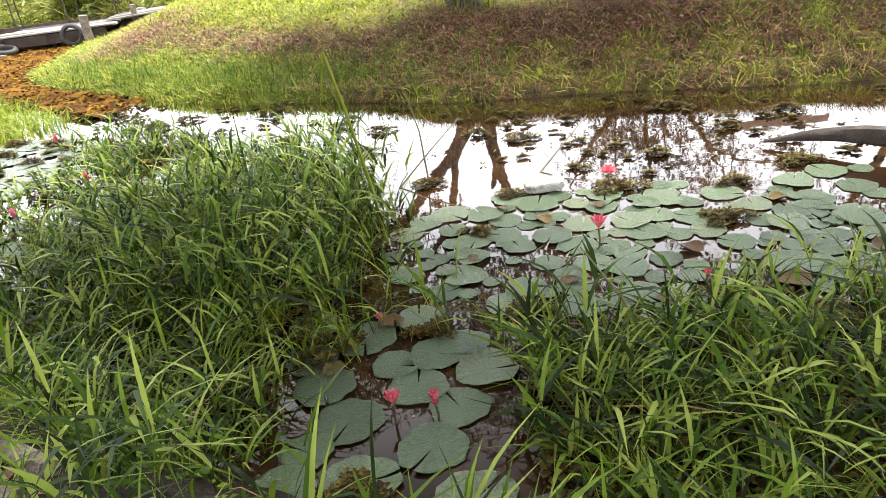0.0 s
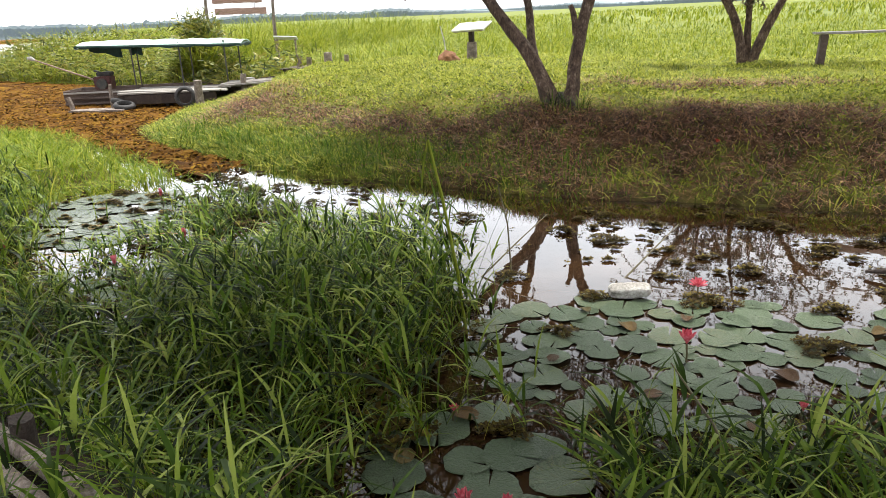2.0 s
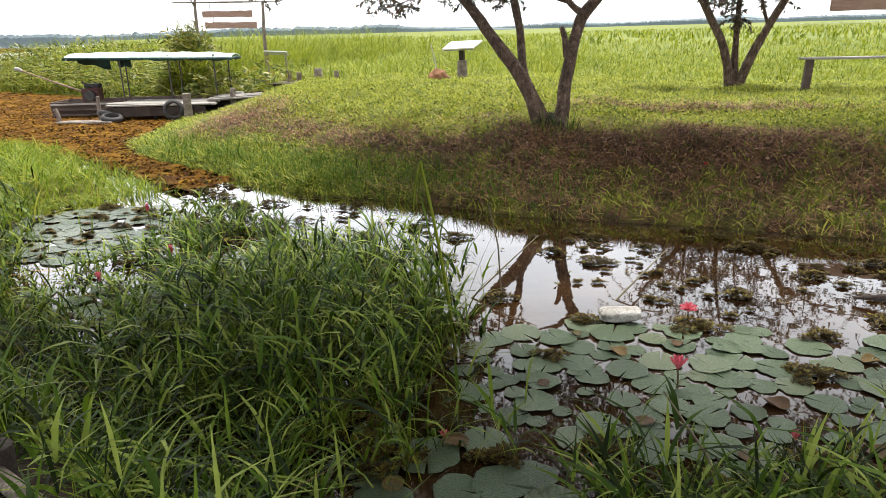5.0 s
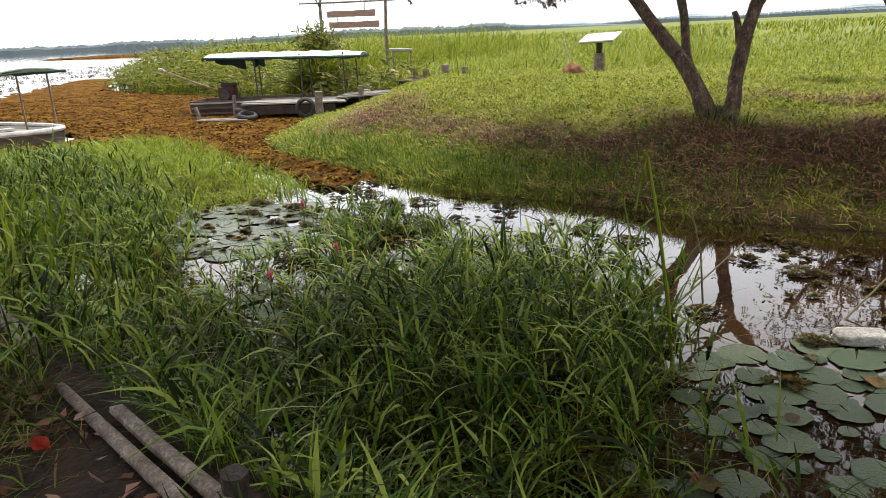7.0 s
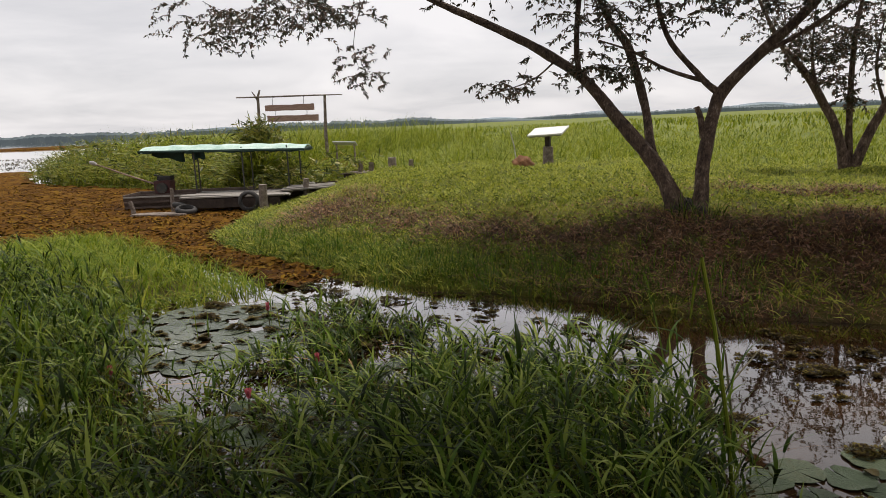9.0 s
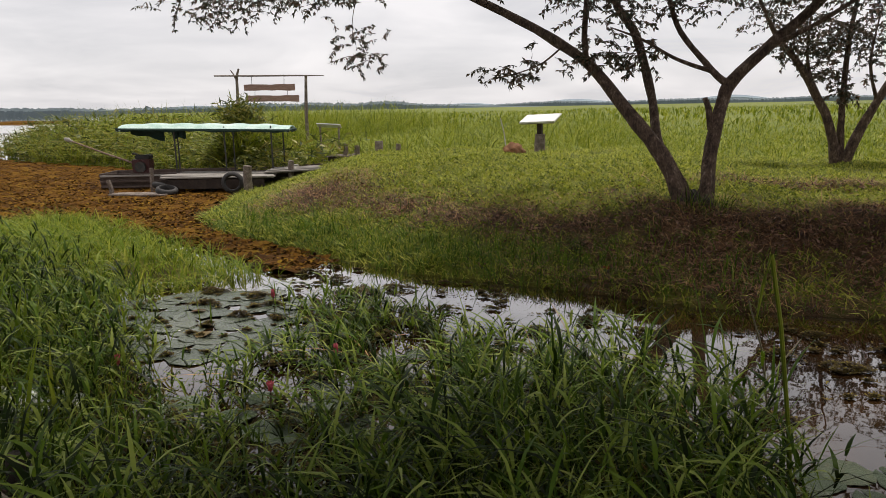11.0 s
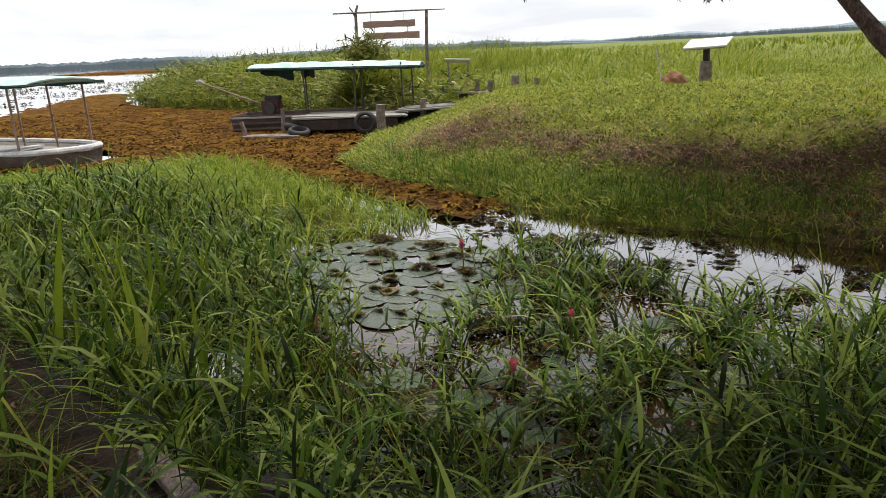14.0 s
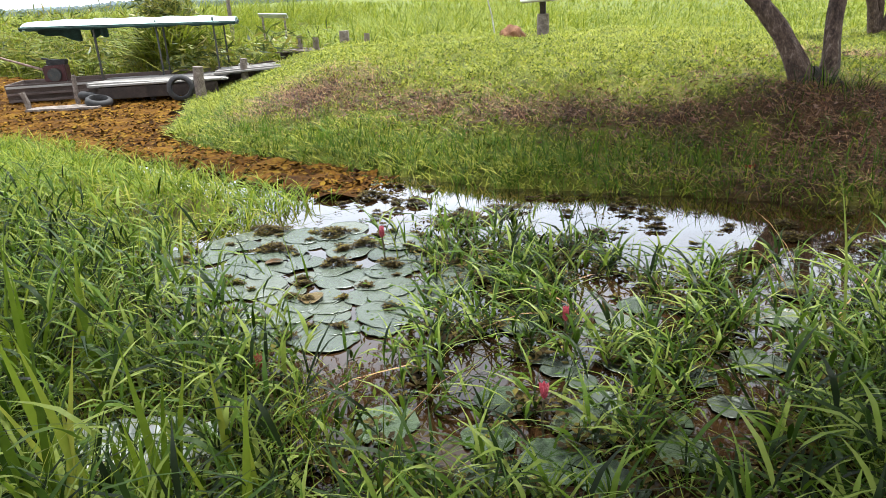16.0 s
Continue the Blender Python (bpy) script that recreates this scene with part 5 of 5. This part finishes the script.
def valance(parent, length, width, z, drop):
    """A short cloth edge that hangs round a canopy, scalloped and rippled."""
    bm = bmesh.new()
    ring = []
    for s, (a, b) in enumerate((((-1, -1), (1, -1)), ((1, -1), (1, 1)), ((1, 1), (-1, 1)), ((-1, 1), (-1, -1)))):
        count = 40 if s % 2 == 0 else 14
        for k in range(count):
            u = k / count
            x, y = (a[0] + (b[0] - a[0]) * u) * length / 2, (a[1] + (b[1] - a[1]) * u) * width / 2
            wob = 0.012 * math.sin(k * 1.9 + s)
            low = z - drop * (0.8 + 0.3 * math.sin(k * 0.9 + 2 * s) * math.sin(k * 0.37))
            ring.append((bm.verts.new((x * 1.004, y * 1.01, z + 0.012)), bm.verts.new((x * 1.004 + (wob if s % 2 else 0), y * 1.01 + (0 if s % 2 else wob), low))))
    for (a, b), (c, d) in zip(ring, ring[1:] + ring[:1]):
        bm.faces.new((a, b, d, c))
    bmesh.ops.solidify(bm, geom=bm.faces[:], thickness=0.008)
    return part("valance", bm, M_TARP, parent, "dark green hanging cloth edge")


def ferry_boat():
    thing = empty("longtail_boat", -12.75, 19.1, -0.08, 17)
    part("hull", hull_bm(6.3, 1.35, 0.52, blunt=0.9, bow=0.3), M_HULL, thing, "grey timber hull")
    part("deck", box_bm((4.3, 1.15, 0.03), (-0.6, 0, 0.4), bevel=0.005), M_WOOD, thing)
    for k in range(3):
        part("rub_strip", box_bm((5.2, 0.03, 0.05), (-0.5, -0.69, 0.16 + 0.15 * k), bevel=0.006), M_WOOD if k == 2 else M_HULL, thing)
    roof = part("canopy", canopy_bm(4.65, 1.42, 0.09, 1), M_CANOPY, thing, "faded pale green canopy cloth")
    roof.matrix_basis = pose(-0.2, 0, 1.74, 0, 1.4, 0)
    edge_rail(roof, 4.65, 1.42, -0.07)
    valance(roof, 4.65, 1.42, -0.05, 0.085)
    for sy, spots in ((-0.6, (-1.02, 0.34, 1.62)), (0.6, (-1.3, 0.3, 1.75))):
        for px in spots:
            part("canopy_post", tube_bm([(px, sy, 0.42), (px, sy, 1.75)], [.022, .022], 7), M_STEEL, thing)
    for k, (px, w) in enumerate(((-1.75, 0.75), (-0.9, 0.3))):
        bm = bmesh.new()
        cols = 9
        rows = []
        for i in range(cols):
            u = i / (cols - 1)
            drop = (0.12 + 0.2 * u if k == 0 else 0.26) + 0.03 * math.sin(9 * u)
            rows.append([bm.verts.new((px + w * (u - 0.5) * 1.2, -0.6 + 0.05 * math.sin(7 * u) + 0.02 * q, 1.72 - drop * q / 3)) for q in range(4)])
        for a, b in zip(rows, rows[1:]):
            for q in range(3):
                bm.faces.new((a[q], a[q + 1], b[q + 1], b[q]))
        bmesh.ops.solidify(bm, geom=bm.faces[:], thickness=0.015)
        part("side_curtain", bm, M_TARP, thing, "rolled dark green side curtain")
    eng = part("engine", box_bm((0.5, 0.36, 0.38), (-2.15, 0, 0.68), bevel=0.025, wobble=0.015), M_ENGINE, thing, "dark red diesel engine")
    part("fuel_tank", box_bm((0.42, 0.28, 0.12), (-2.1, 0, 0.93), bevel=0.02), M_RUBBER, eng)
    part("flywheel", tube_bm([(-2.15, -0.26, 0.66), (-2.15, -0.18, 0.66)], [.15, .15], 18), M_STEEL, eng)
    part("exhaust", tube_bm([(-2.3, 0.1, 0.8), (-2.33, 0.1, 1.0), (-2.45, 0.1, 1.02)], [.03, .03, .03], 8), M_STEEL, eng)
    part("shaft", tube_bm([(-2.3, 0, 0.72), (-3.2, 0.05, 1.05), (-4.15, 0.12, 1.42)], [.03, .024, .02], 8), M_RUST, thing, "long rusty propeller shaft")
    part("propeller_guard", tube_bm([(-4.1, 0.12, 1.4), (-4.2, 0.12, 1.45), (-4.3, 0.12, 1.47)], [.035, .065, .04], 8), M_FOAM, thing)
    part("seat_box", box_bm((0.24, 0.3, 0.22), (2.15, -0.2, 0.53), bevel=0.02), M_FOAM, thing, "pale seat box")
    return tagged(thing, "grey wooden longtail boat with a pale green canopy at the landing", "boat")


ferry_boat()


def open_boat():
    thing = empty("open_boat", -18.05, 12.55, -0.22, -5)
    part("hull", hull_bm(6.0, 2.4, 0.48, thick=0.11, blunt=0.85, bow=0.45, rise_=0.05, sections=30), M_HULL, thing, "dark timber hull")
    rim = bmesh.new()
    for side in (-1, 1):
        line = []
        for k in range(31):
            u = k / 30
            wide = 0.85 + 0.15 * min(1, u / 0.25) if u < 0.55 else math.sqrt(max(0.0, 1 - ((u - 0.55) / 0.45) ** 2)) * 0.93 + 0.07
            line.append((6.0 * (u - 0.5), side * (1.17 * wide - 0.03), 0.5 + 0.05 * max(0, (u - 0.6) / 0.4) ** 2))
        tube_bm(line, [0.062] * 31, 8, 0.12, side, into=rim)
    tube_bm([(-2.98, -0.97, 0.5), (-2.98, 0, 0.5), (-2.98, 0.97, 0.5)], [0.062] * 3, 8, 0.1, into=rim)
    tube_bm([(2.96, -0.13, 0.55), (3.0, 0, 0.55), (2.96, 0.13, 0.55)], [0.07] * 3, 8, 0.1, into=rim)
    part("gunwale", rim, M_WHITEHULL, thing, "worn white painted rim")
    motor = part("engine", box_bm((0.55, 0.42, 0.42), (-1.75, -0.1, 0.86), bevel=0.06, wobble=0.03), M_ENGINE, thing, "dark red boat engine")
    part("fuel_tank", box_bm((0.4, 0.3, 0.14), (-1.75, -0.1, 1.13), bevel=0.03), M_RUBBER, motor)
    part("engine_mount", box_bm((0.5, 0.36, 0.34), (-1.75, -0.1, 0.5), bevel=0.02), M_DARKWOOD, motor)
    lining = part("lining", hull_bm(5.74, 2.14, 0.15, thick=0.02, blunt=0.85, bow=0.45, rise_=0.04, sections=30), M_WOOD, thing, "bare grey timber inside")
    lining.matrix_basis = pose(0, 0, 0.315)
    for px, w in ((-1.6, 1.8), (0.2, 1.8)):
        part("thwart", box_bm((0.26, w, 0.04), (px, 0, 0.43), bevel=0.008), M_WHITEHULL, thing)
    roof = part("canopy", canopy_bm(4.4, 1.9, 0.1, 3), M_CANOPY, thing, "faded mint green canopy cloth")
    roof.matrix_basis = pose(0.3, 0.1, 1.9)
    edge_rail(roof, 4.4, 1.9, -0.07)
    valance(roof, 4.4, 1.9, -0.05, 0.06)
    for px in (-1.7, -0.5, 0.7, 1.9):
        for sy in (-0.78, 0.9):
            part("canopy_post", tube_bm([(px + 0.1, sy, 0.4), (px, sy + 0.06, 1.86)], [.026, .024], 7), M_RUST, thing)
    return tagged(thing, "worn white open boat with a mint green canopy by the reeds", "boat")


open_boat()


def landing():
    thing = empty("landing_stage", -12.0, 17.9, 0.0, 11)
    for k in range(9):
        part("plank", box_bm((2.75 + rng.normal(0, 0.08), 0.19, 0.04), (0.1 + rng.normal(0, 0.05), -0.85 + 0.2 * k, 0.42 + rng.normal(0, 0.008)), (0, rng.normal(0, 0.6), rng.normal(0, 0.8)), 0.006, 0.008, k, 4), M_WOOD, thing)
    for px in (-1.1, 0, 1.15):
        part("bearer", box_bm((0.1, 1.9, 0.12), (px, 0, 0.33), bevel=0.01), M_DARKWOOD, thing)
        for py in (-0.75, 0.75):
            part("pile", tube_bm([(px, py, -0.4), (px, py, 0.36)], [.06, .06], 8, 0.1), M_DARKWOOD, thing)
    # dark strip below the deck edge, standing for the shaded void under it
    part("underside_shade", box_bm((2.7, 0.04, 0.24), (0.1, -0.93, 0.26), bevel=0.008), M_DARKWOOD, thing)
    for k in range(6):
        part("plank", box_bm((2.4, 0.17, 0.04), (2.4, 0.1 + 0.18 * k, 0.5 + 0.03 * (k % 2)), (0, -1.5, 6 + rng.normal(0, 1)), 0.006, 0.008, k + 20, 4), M_WOOD, thing)
    return tagged(thing, "weathered grey plank landing stage on piles by the bank", "landing stage")


landing()
raft = empty("low_raft", -13.35, 16.35, 0.0, 8)
for k in range(3):
    part("plank", box_bm((1.5, 0.17, 0.05), (0, 0.19 * k - 0.19, 0.06), (0, rng.normal(0, 1), rng.normal(0, 2)), 0.008, 0.01, k, 3), M_POLE, raft)
part("stake", tube_bm([(-0.75, 0, -0.3), (-0.8, 0, 0.2), (-0.86, 0, 0.42)], [.06, .06, .055], 8, 0.2), M_POLE, raft)
tagged(raft, "low pale plank raft with a leaning stake", "raft")


def ring_tyre(x, y, z, r, thick, rx, ry, rz, label):
    bm = bmesh.new()
    n, m = 28, 10
    rows = []
    for i in range(n):
        a = 2 * math.pi * i / n
        row = []
        for j in range(m):
            b = 2 * math.pi * j / m
            q = 1.0 if math.cos(b) > -0.3 else 0.45
            tread = 0.006 * (i % 2) if math.cos(b) > 0.6 else 0
            row.append(bm.verts.new(((r + (thick * math.cos(b) + tread) * q) * math.cos(a), (r + (thick * math.cos(b) + tread) * q) * math.sin(a), thick * 1.1 * math.sin(b))))
        rows.append(row)
    for i in range(n):
        for j in range(m):
            bm.faces.new((rows[i][j], rows[(i + 1) % n][j], rows[(i + 1) % n][(j + 1) % m], rows[i][(j + 1) % m]))
    ob = part("tyre", bm, M_RUBBER)
    ob.matrix_basis = pose(x, y, z, rx, ry, rz)
    tagged(ob, label, "tyre", "tyre fenders")


ring_tyre(-12.75, 16.55, 0.14, .2, .075, 8, 12, 0, "black tyre fender lying against the landing stage")
ring_tyre(-13.1, 16.9, 0.2, .2, .075, -10, 14, 30, "black tyre fender lying tilted on another tyre")
ring_tyre(-11.0, 16.75, 0.33, .2, .075, 80, 6, 20, "black tyre standing upright at the landing post")

for px, py, z0, hh, rr in ((-10.55, 16.7, 0.25, .5, .11), (-13.6, 17.15, -0.2, .85, .055), (-10.2, 18.4, 0.3, .45, .08)):
    ob = part("mooring_post", tube_bm([(0, 0, -0.2), (0, 0, hh * 0.5), (0.02, 0, hh)], [rr, rr * 0.97, rr * 0.93], 10, 0.18, px), M_POLE)
    ob.matrix_basis = pose(px, py, z0)
    tagged(ob, "pale round wooden mooring post at the landing", "post", "mooring posts")

# ---- bush beside the gate ----
bush = empty("bush", -13.4, 21.5, 0.3)
k = 1000
q, a = np.sqrt(rng.uniform(0, 1, k)), rng.uniform(0, 6.28, k)
tuss = blades("leaves", np.stack([0.8 * q * np.cos(a), 0.6 * q * np.sin(a), q * 0], -1), rng.uniform(0.9, 2.25, k) * (1.08 - 0.55 * q), rng.uniform(0.025, 0.06, k), rng.uniform(0.1, 0.9, k), rng.uniform(0.1, 0.65, k), M_REED, 5)
tuss.parent = bush
spots = []
for cx, cy, cz, cr, count in ((-0.35, 0, 0.7, 0.6, 420), (0.55, 0.1, 0.6, 0.65, 420), (0.0, -0.2, 1.25, 0.5, 380), (0.5, 0.1, 1.4, 0.4, 220), (-0.4, 0.1, 1.6, 0.35, 170), (0.12, 0.0, 1.75, 0.4, 520), (-0.1, 0.0, 1.45, 0.45, 420), (-1.0, 0.1, 0.4, 0.5, 260), (1.2, 0, 0.35, 0.5, 260)):
    spots.append(np.array((cx, cy, 0.95 * cz)) + rng.normal(0, 0.62, (count, 3)) * cr)
at = np.clip(np.concatenate(spots), (-9, -9, 0.05), (9, 9, 9))
k = len(at)
side = leaf_mesh("side_leaves", at, np.stack([rng.normal(0, 1, k), rng.normal(0, 1, k), rng.normal(0.2, 0.7, k)], -1), rng.uniform(0.15, 0.42, k), rng.uniform(0.025, 0.055, k), M_BUSH)
side_ob = new("side_leaves", side)
side_ob.parent = bush
tagged(tuss, kind="stuff"), tagged(side_ob, kind="stuff")
tagged(bush, "tall yellow-green reed tussock rising behind the moored boat", "bush")

x, y = scatter(60000, -34, -8.4, 18.9, 32, lambda a, b: step(0.0, 0.4, inside(a, b, FAR_LAND)) * step(4.0, 1.0, inside(a, b, FAR_LAND)) * np.where((a > -11) & (b < 20), 0.2, 0.8))
n = len(x)
shrub = new("undergrowth", leaf_mesh("undergrowth", rise(x, y) + np.stack([x * 0, x * 0, rng.uniform(0.12, 1.0, n) * (0.8 + 1.15 * step(-12, -17, x) * step(0, 2.4, inside(x, y, FAR_LAND)) + 0.22 * wave(x, y, 1.3, 4))], -1), np.stack([rng.normal(0, 1, n), rng.normal(0, 1, n), rng.normal(0.1, 0.6, n)], -1), rng.uniform(0.18, 0.45, n), rng.uniform(0.03, 0.08, n), M_BUSH))
tagged(shrub, "dense broad-leaved undergrowth along the channel", "undergrowth", kind="stuff")

x, y = scatter(22000, -6.5, 6, 8.2, 13.2, lambda a, b: np.where(inside(a, b, FAR_LAND) > 0.2, 0.8 * dry_and_shade(a, b), 0))
n = len(x)
slope_litter = new("slope_litter", leaf_mesh("slope_litter", rise(x, y) + (0, 0, 0.04), np.stack([rng.normal(0, 1, n), rng.normal(0, 1, n), rng.normal(0, 0.3, n)], -1), rng.uniform(0.04, 0.1, n), rng.uniform(0.015, 0.035, n), M_LITTER))
tagged(slope_litter, "dead brown leaves strewn under the tree", "leaf litter", kind="stuff")

# ---- near bank: poles, stake, litter ----
for k, (p0, p1, r0) in enumerate((((-1.3, 1.64, .52), (-3.4, 2.58, .53), .032), ((-1.25, 1.74, .54), (-2.95, 2.48, .54), .037), ((-3.95, 2.88, .52), (-4.8, 3.27, .53), .05))):
    a, b = Vector(p0), Vector(p1)
    pts = [a.lerp(b, u) + Vector((0, 0, 0.012 * math.sin(5 * u + k))) for u in (0, 0.2, 0.4, 0.6, 0.8, 1)]
    ob = part("edging_pole", tube_bm(pts, [r0, r0 * 1.05, r0, r0 * 0.95, r0 * 0.9, r0 * 0.8], 10, 0.2, k * 2), M_POLE)
    tagged(ob, "pale weathered pole lying along the bank edge", "pole", "edging poles")
for sx, sy in ((-2.03, 2.12), (-4.15, 3.14)):
    ob = part("edging_stake", tube_bm([(0, 0, -0.3), (0, 0, 0.1), (0.01, 0, 0.24)], [.05, .05, .048], 10, 0.2, sx), M_DARKWOOD)
    ob.matrix_basis = pose(sx, sy, 0.4)
    tagged(ob, "dark short wooden stake holding the edging poles", "stake", "edging stakes")
x, y = scatter(16000, -8, 2, -0.5, 4.6, lambda a, b: step(0.1, -0.1, near_side(a, b)) * step(-2.2, -1.2, near_side(a, b)) * (0.5 + 0.6 * wave(a, b, 0.7, 3)))
n = len(x)
litter = new("leaf_litter", leaf_mesh("leaf_litter", rise(x, y) + (0, 0, 0.025), np.stack([rng.normal(0, 1, n), rng.normal(0, 1, n), rng.normal(0, 0.12, n)], -1), rng.uniform(0.05, 0.13, n), rng.uniform(0.025, 0.055, n), M_LITTER))
tagged(litter, "scattered dead brown leaves on the dark soil path", "leaf litter", kind="stuff")
x, y = scatter(60000, -9, -2.6, 0.6, 5.4, lambda a, b: step(0.05, -0.15, near_side(a, b)) * step(-2.4, -1.2, near_side(a, b)) * step(-2.6, -3.6, a) * (0.8 + 0.4 * wave(a, b, 0.6, 14)))
n = len(x)
for pick, mat, label in ((rng.uniform(0, 1, n) < 0.62, M_PATH, "matted brown cut grass on the path"), (rng.uniform(0, 1, n) < 0.3, M_SHORE, "short trodden green grass on the path")):
    mat_ob = blades("path_straw" if mat is M_PATH else "path_grass", rise(x[pick], y[pick]) + (0, 0, 0.008), rng.uniform(0.05, 0.17, pick.sum()), rng.uniform(0.004, 0.011, pick.sum()), rng.uniform(0.2, 1.2, pick.sum()), rng.uniform(0.6, 2.2, pick.sum()), mat, 3)
    tagged(mat_ob, label, "dry grass" if mat is M_PATH else "grass", kind="stuff")
for k, (lx, ly) in enumerate(((-3.0, 2.15), (1.35, 9.3), (-1.75, 9.15), (-1.9, 2.75))):
    bm = bmesh.new()
    rows = [[bm.verts.new((0.1 * (u - 0.5), 0.035 * w * math.sin(math.pi * min(0.97, u + 0.03)), 0.03 * abs(w) + 0.03 * (u - 0.5) ** 2)) for w in (-1, 0, 1)] for u in (0, 0.25, 0.5, 0.75, 1)]
    for a, b in zip(rows, rows[1:]):
        for q in range(2):
            bm.faces.new((a[q], a[q + 1], b[q + 1], b[q]))
    bmesh.ops.solidify(bm, geom=bm.faces[:], thickness=0.003)
    ob = part("fallen_leaf", bm, M_RED)
    ob.matrix_basis = pose(lx, ly, float(land(np.array([lx]), np.array([ly]))[0]) + 0.04, 20, 10, 70 * k)
    tagged(ob, "fallen red-orange leaf on the bank", "leaf", "fallen leaves")

sheet = bmesh.new()
bmesh.ops.create_grid(sheet, x_segments=26, y_segments=16, size=1)
for v in sheet.verts:
    q = Vector((v.co.x * 2.2, v.co.y * 1.6, 3.0))
    v.co = Vector((v.co.x * 0.42 * (1 + 0.15 * noise.noise(q)), v.co.y * 0.2 * (1 + 0.2 * noise.noise(q + Vector((5, 0, 0)))), 0.06 + 0.07 * noise.noise(q * 1.4) + 0.05 * abs(noise.noise(q * 3.1)) - 0.05 * (v.co.x ** 4 + v.co.y ** 4)))
bmesh.ops.solidify(sheet, geom=sheet.faces[:], thickness=0.004)
sheet_ob = part("plastic_sheet", sheet, M_SHEET)
sheet_ob.matrix_basis = pose(-5.78, 4.78, 0.02, 0, 0, 12)
tagged(sheet_ob, "crumpled white plastic sheet lying in the marsh grass", "plastic sheet")

# dead stems among the green, and thin sticks standing out of the water
x, y = scatter(5200, -9, 3.6, 1.6, 8.0, lambda a, b: marsh(a, b) * step(0.2, 0.7, wave(a, b, 0.9, 41)) * 0.9)
n = len(x)
dead = blades("dead_stems", rise(x, y), rng.uniform(0.12, 0.5, n), rng.uniform(0.005, 0.012, n), rng.uniform(0.2, 1.2, n), rng.uniform(0.2, 1.4, n), M_STRAW, 3)
tagged(dead, "brown dead stems tangled in the green marsh grass", "dry grass", kind="stuff")
for k, (a, b) in enumerate((((-0.95, 5.5, -0.1), (-0.35, 6.1, 0.42)), ((-0.6, 5.7, -0.1), (-0.75, 5.9, 0.75)), ((0.2, 5.6, -0.1), (0.75, 6.3, 0.3)), ((-1.7, 6.0, -0.1), (-1.2, 6.3, 0.5)), ((0.9, 2.9, -0.05), (0.55, 3.4, 0.45)))):
    mid = Vector(a).lerp(Vector(b), 0.55) + Vector((0.03, 0, 0.04))
    ob = part("stick", tube_bm([a, mid, b], [.009, .007, .004], 6, 0.2, k), M_STEM)
    tagged(ob, "thin dark stick standing out of the water", "stick", "water sticks")

# one tall reed stalk with a folded tip
stalk = part("reed_stalk", tube_bm([(-0.72, 4.5, -0.1), (-0.77, 4.48, 0.45), (-0.85, 4.45, 1.0), (-0.92, 4.43, 1.36), (-0.95, 4.42, 1.22), (-0.97, 4.41, 1.05)], [.012, .012, .011, .01, .009, .004], 7, 0.15), M_REED)
tagged(stalk, "tall pale green reed stalk with a folded tip in the pond", "reed")

# tall spear blades standing in the clump
spear = []
for bx, by, hh, ln, az in ((-1.0, 5.24, 1.3, .1, 3.0), (-2.3, 5.7, 1.15, .06, 3.3), (-2.2, 5.6, 1.0, .12, 0.5), (-0.85, 5.1, .9, .3, 0.3), (-2.0, 5.3, .95, .1, 2.0), (-1.2, 5.4, .85, .35, 3.6), (-2.5, 5.5, .9, .25, 2.6)):
    spear.append((bx, by, hh, ln, az))
rs = random.Random(21)
for _ in range(26):
    spear.append((-5.55 + rs.gauss(0, 0.3), 4.05 + rs.gauss(0, 0.14), rs.uniform(0.55, 0.95), rs.uniform(0.05, 0.4), rs.uniform(0, 6.28)))
for _ in range(24):
    spear.append((-6.45 + rs.gauss(0, 0.28), 5.05 + rs.gauss(0, 0.16), rs.uniform(0.7, 1.2), rs.uniform(0.03, 0.3), rs.uniform(0, 6.28)))
sp = np.array(spear)
# spears left of x -4 share the lighter lit-grass colour
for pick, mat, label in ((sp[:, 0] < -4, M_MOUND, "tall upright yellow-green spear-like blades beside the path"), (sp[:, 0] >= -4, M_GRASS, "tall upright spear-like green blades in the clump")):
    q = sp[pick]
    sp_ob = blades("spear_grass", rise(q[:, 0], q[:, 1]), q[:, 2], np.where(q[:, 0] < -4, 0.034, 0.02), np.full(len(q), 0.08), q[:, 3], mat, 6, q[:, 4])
    tagged(sp_ob, label, "grass", kind="stuff")
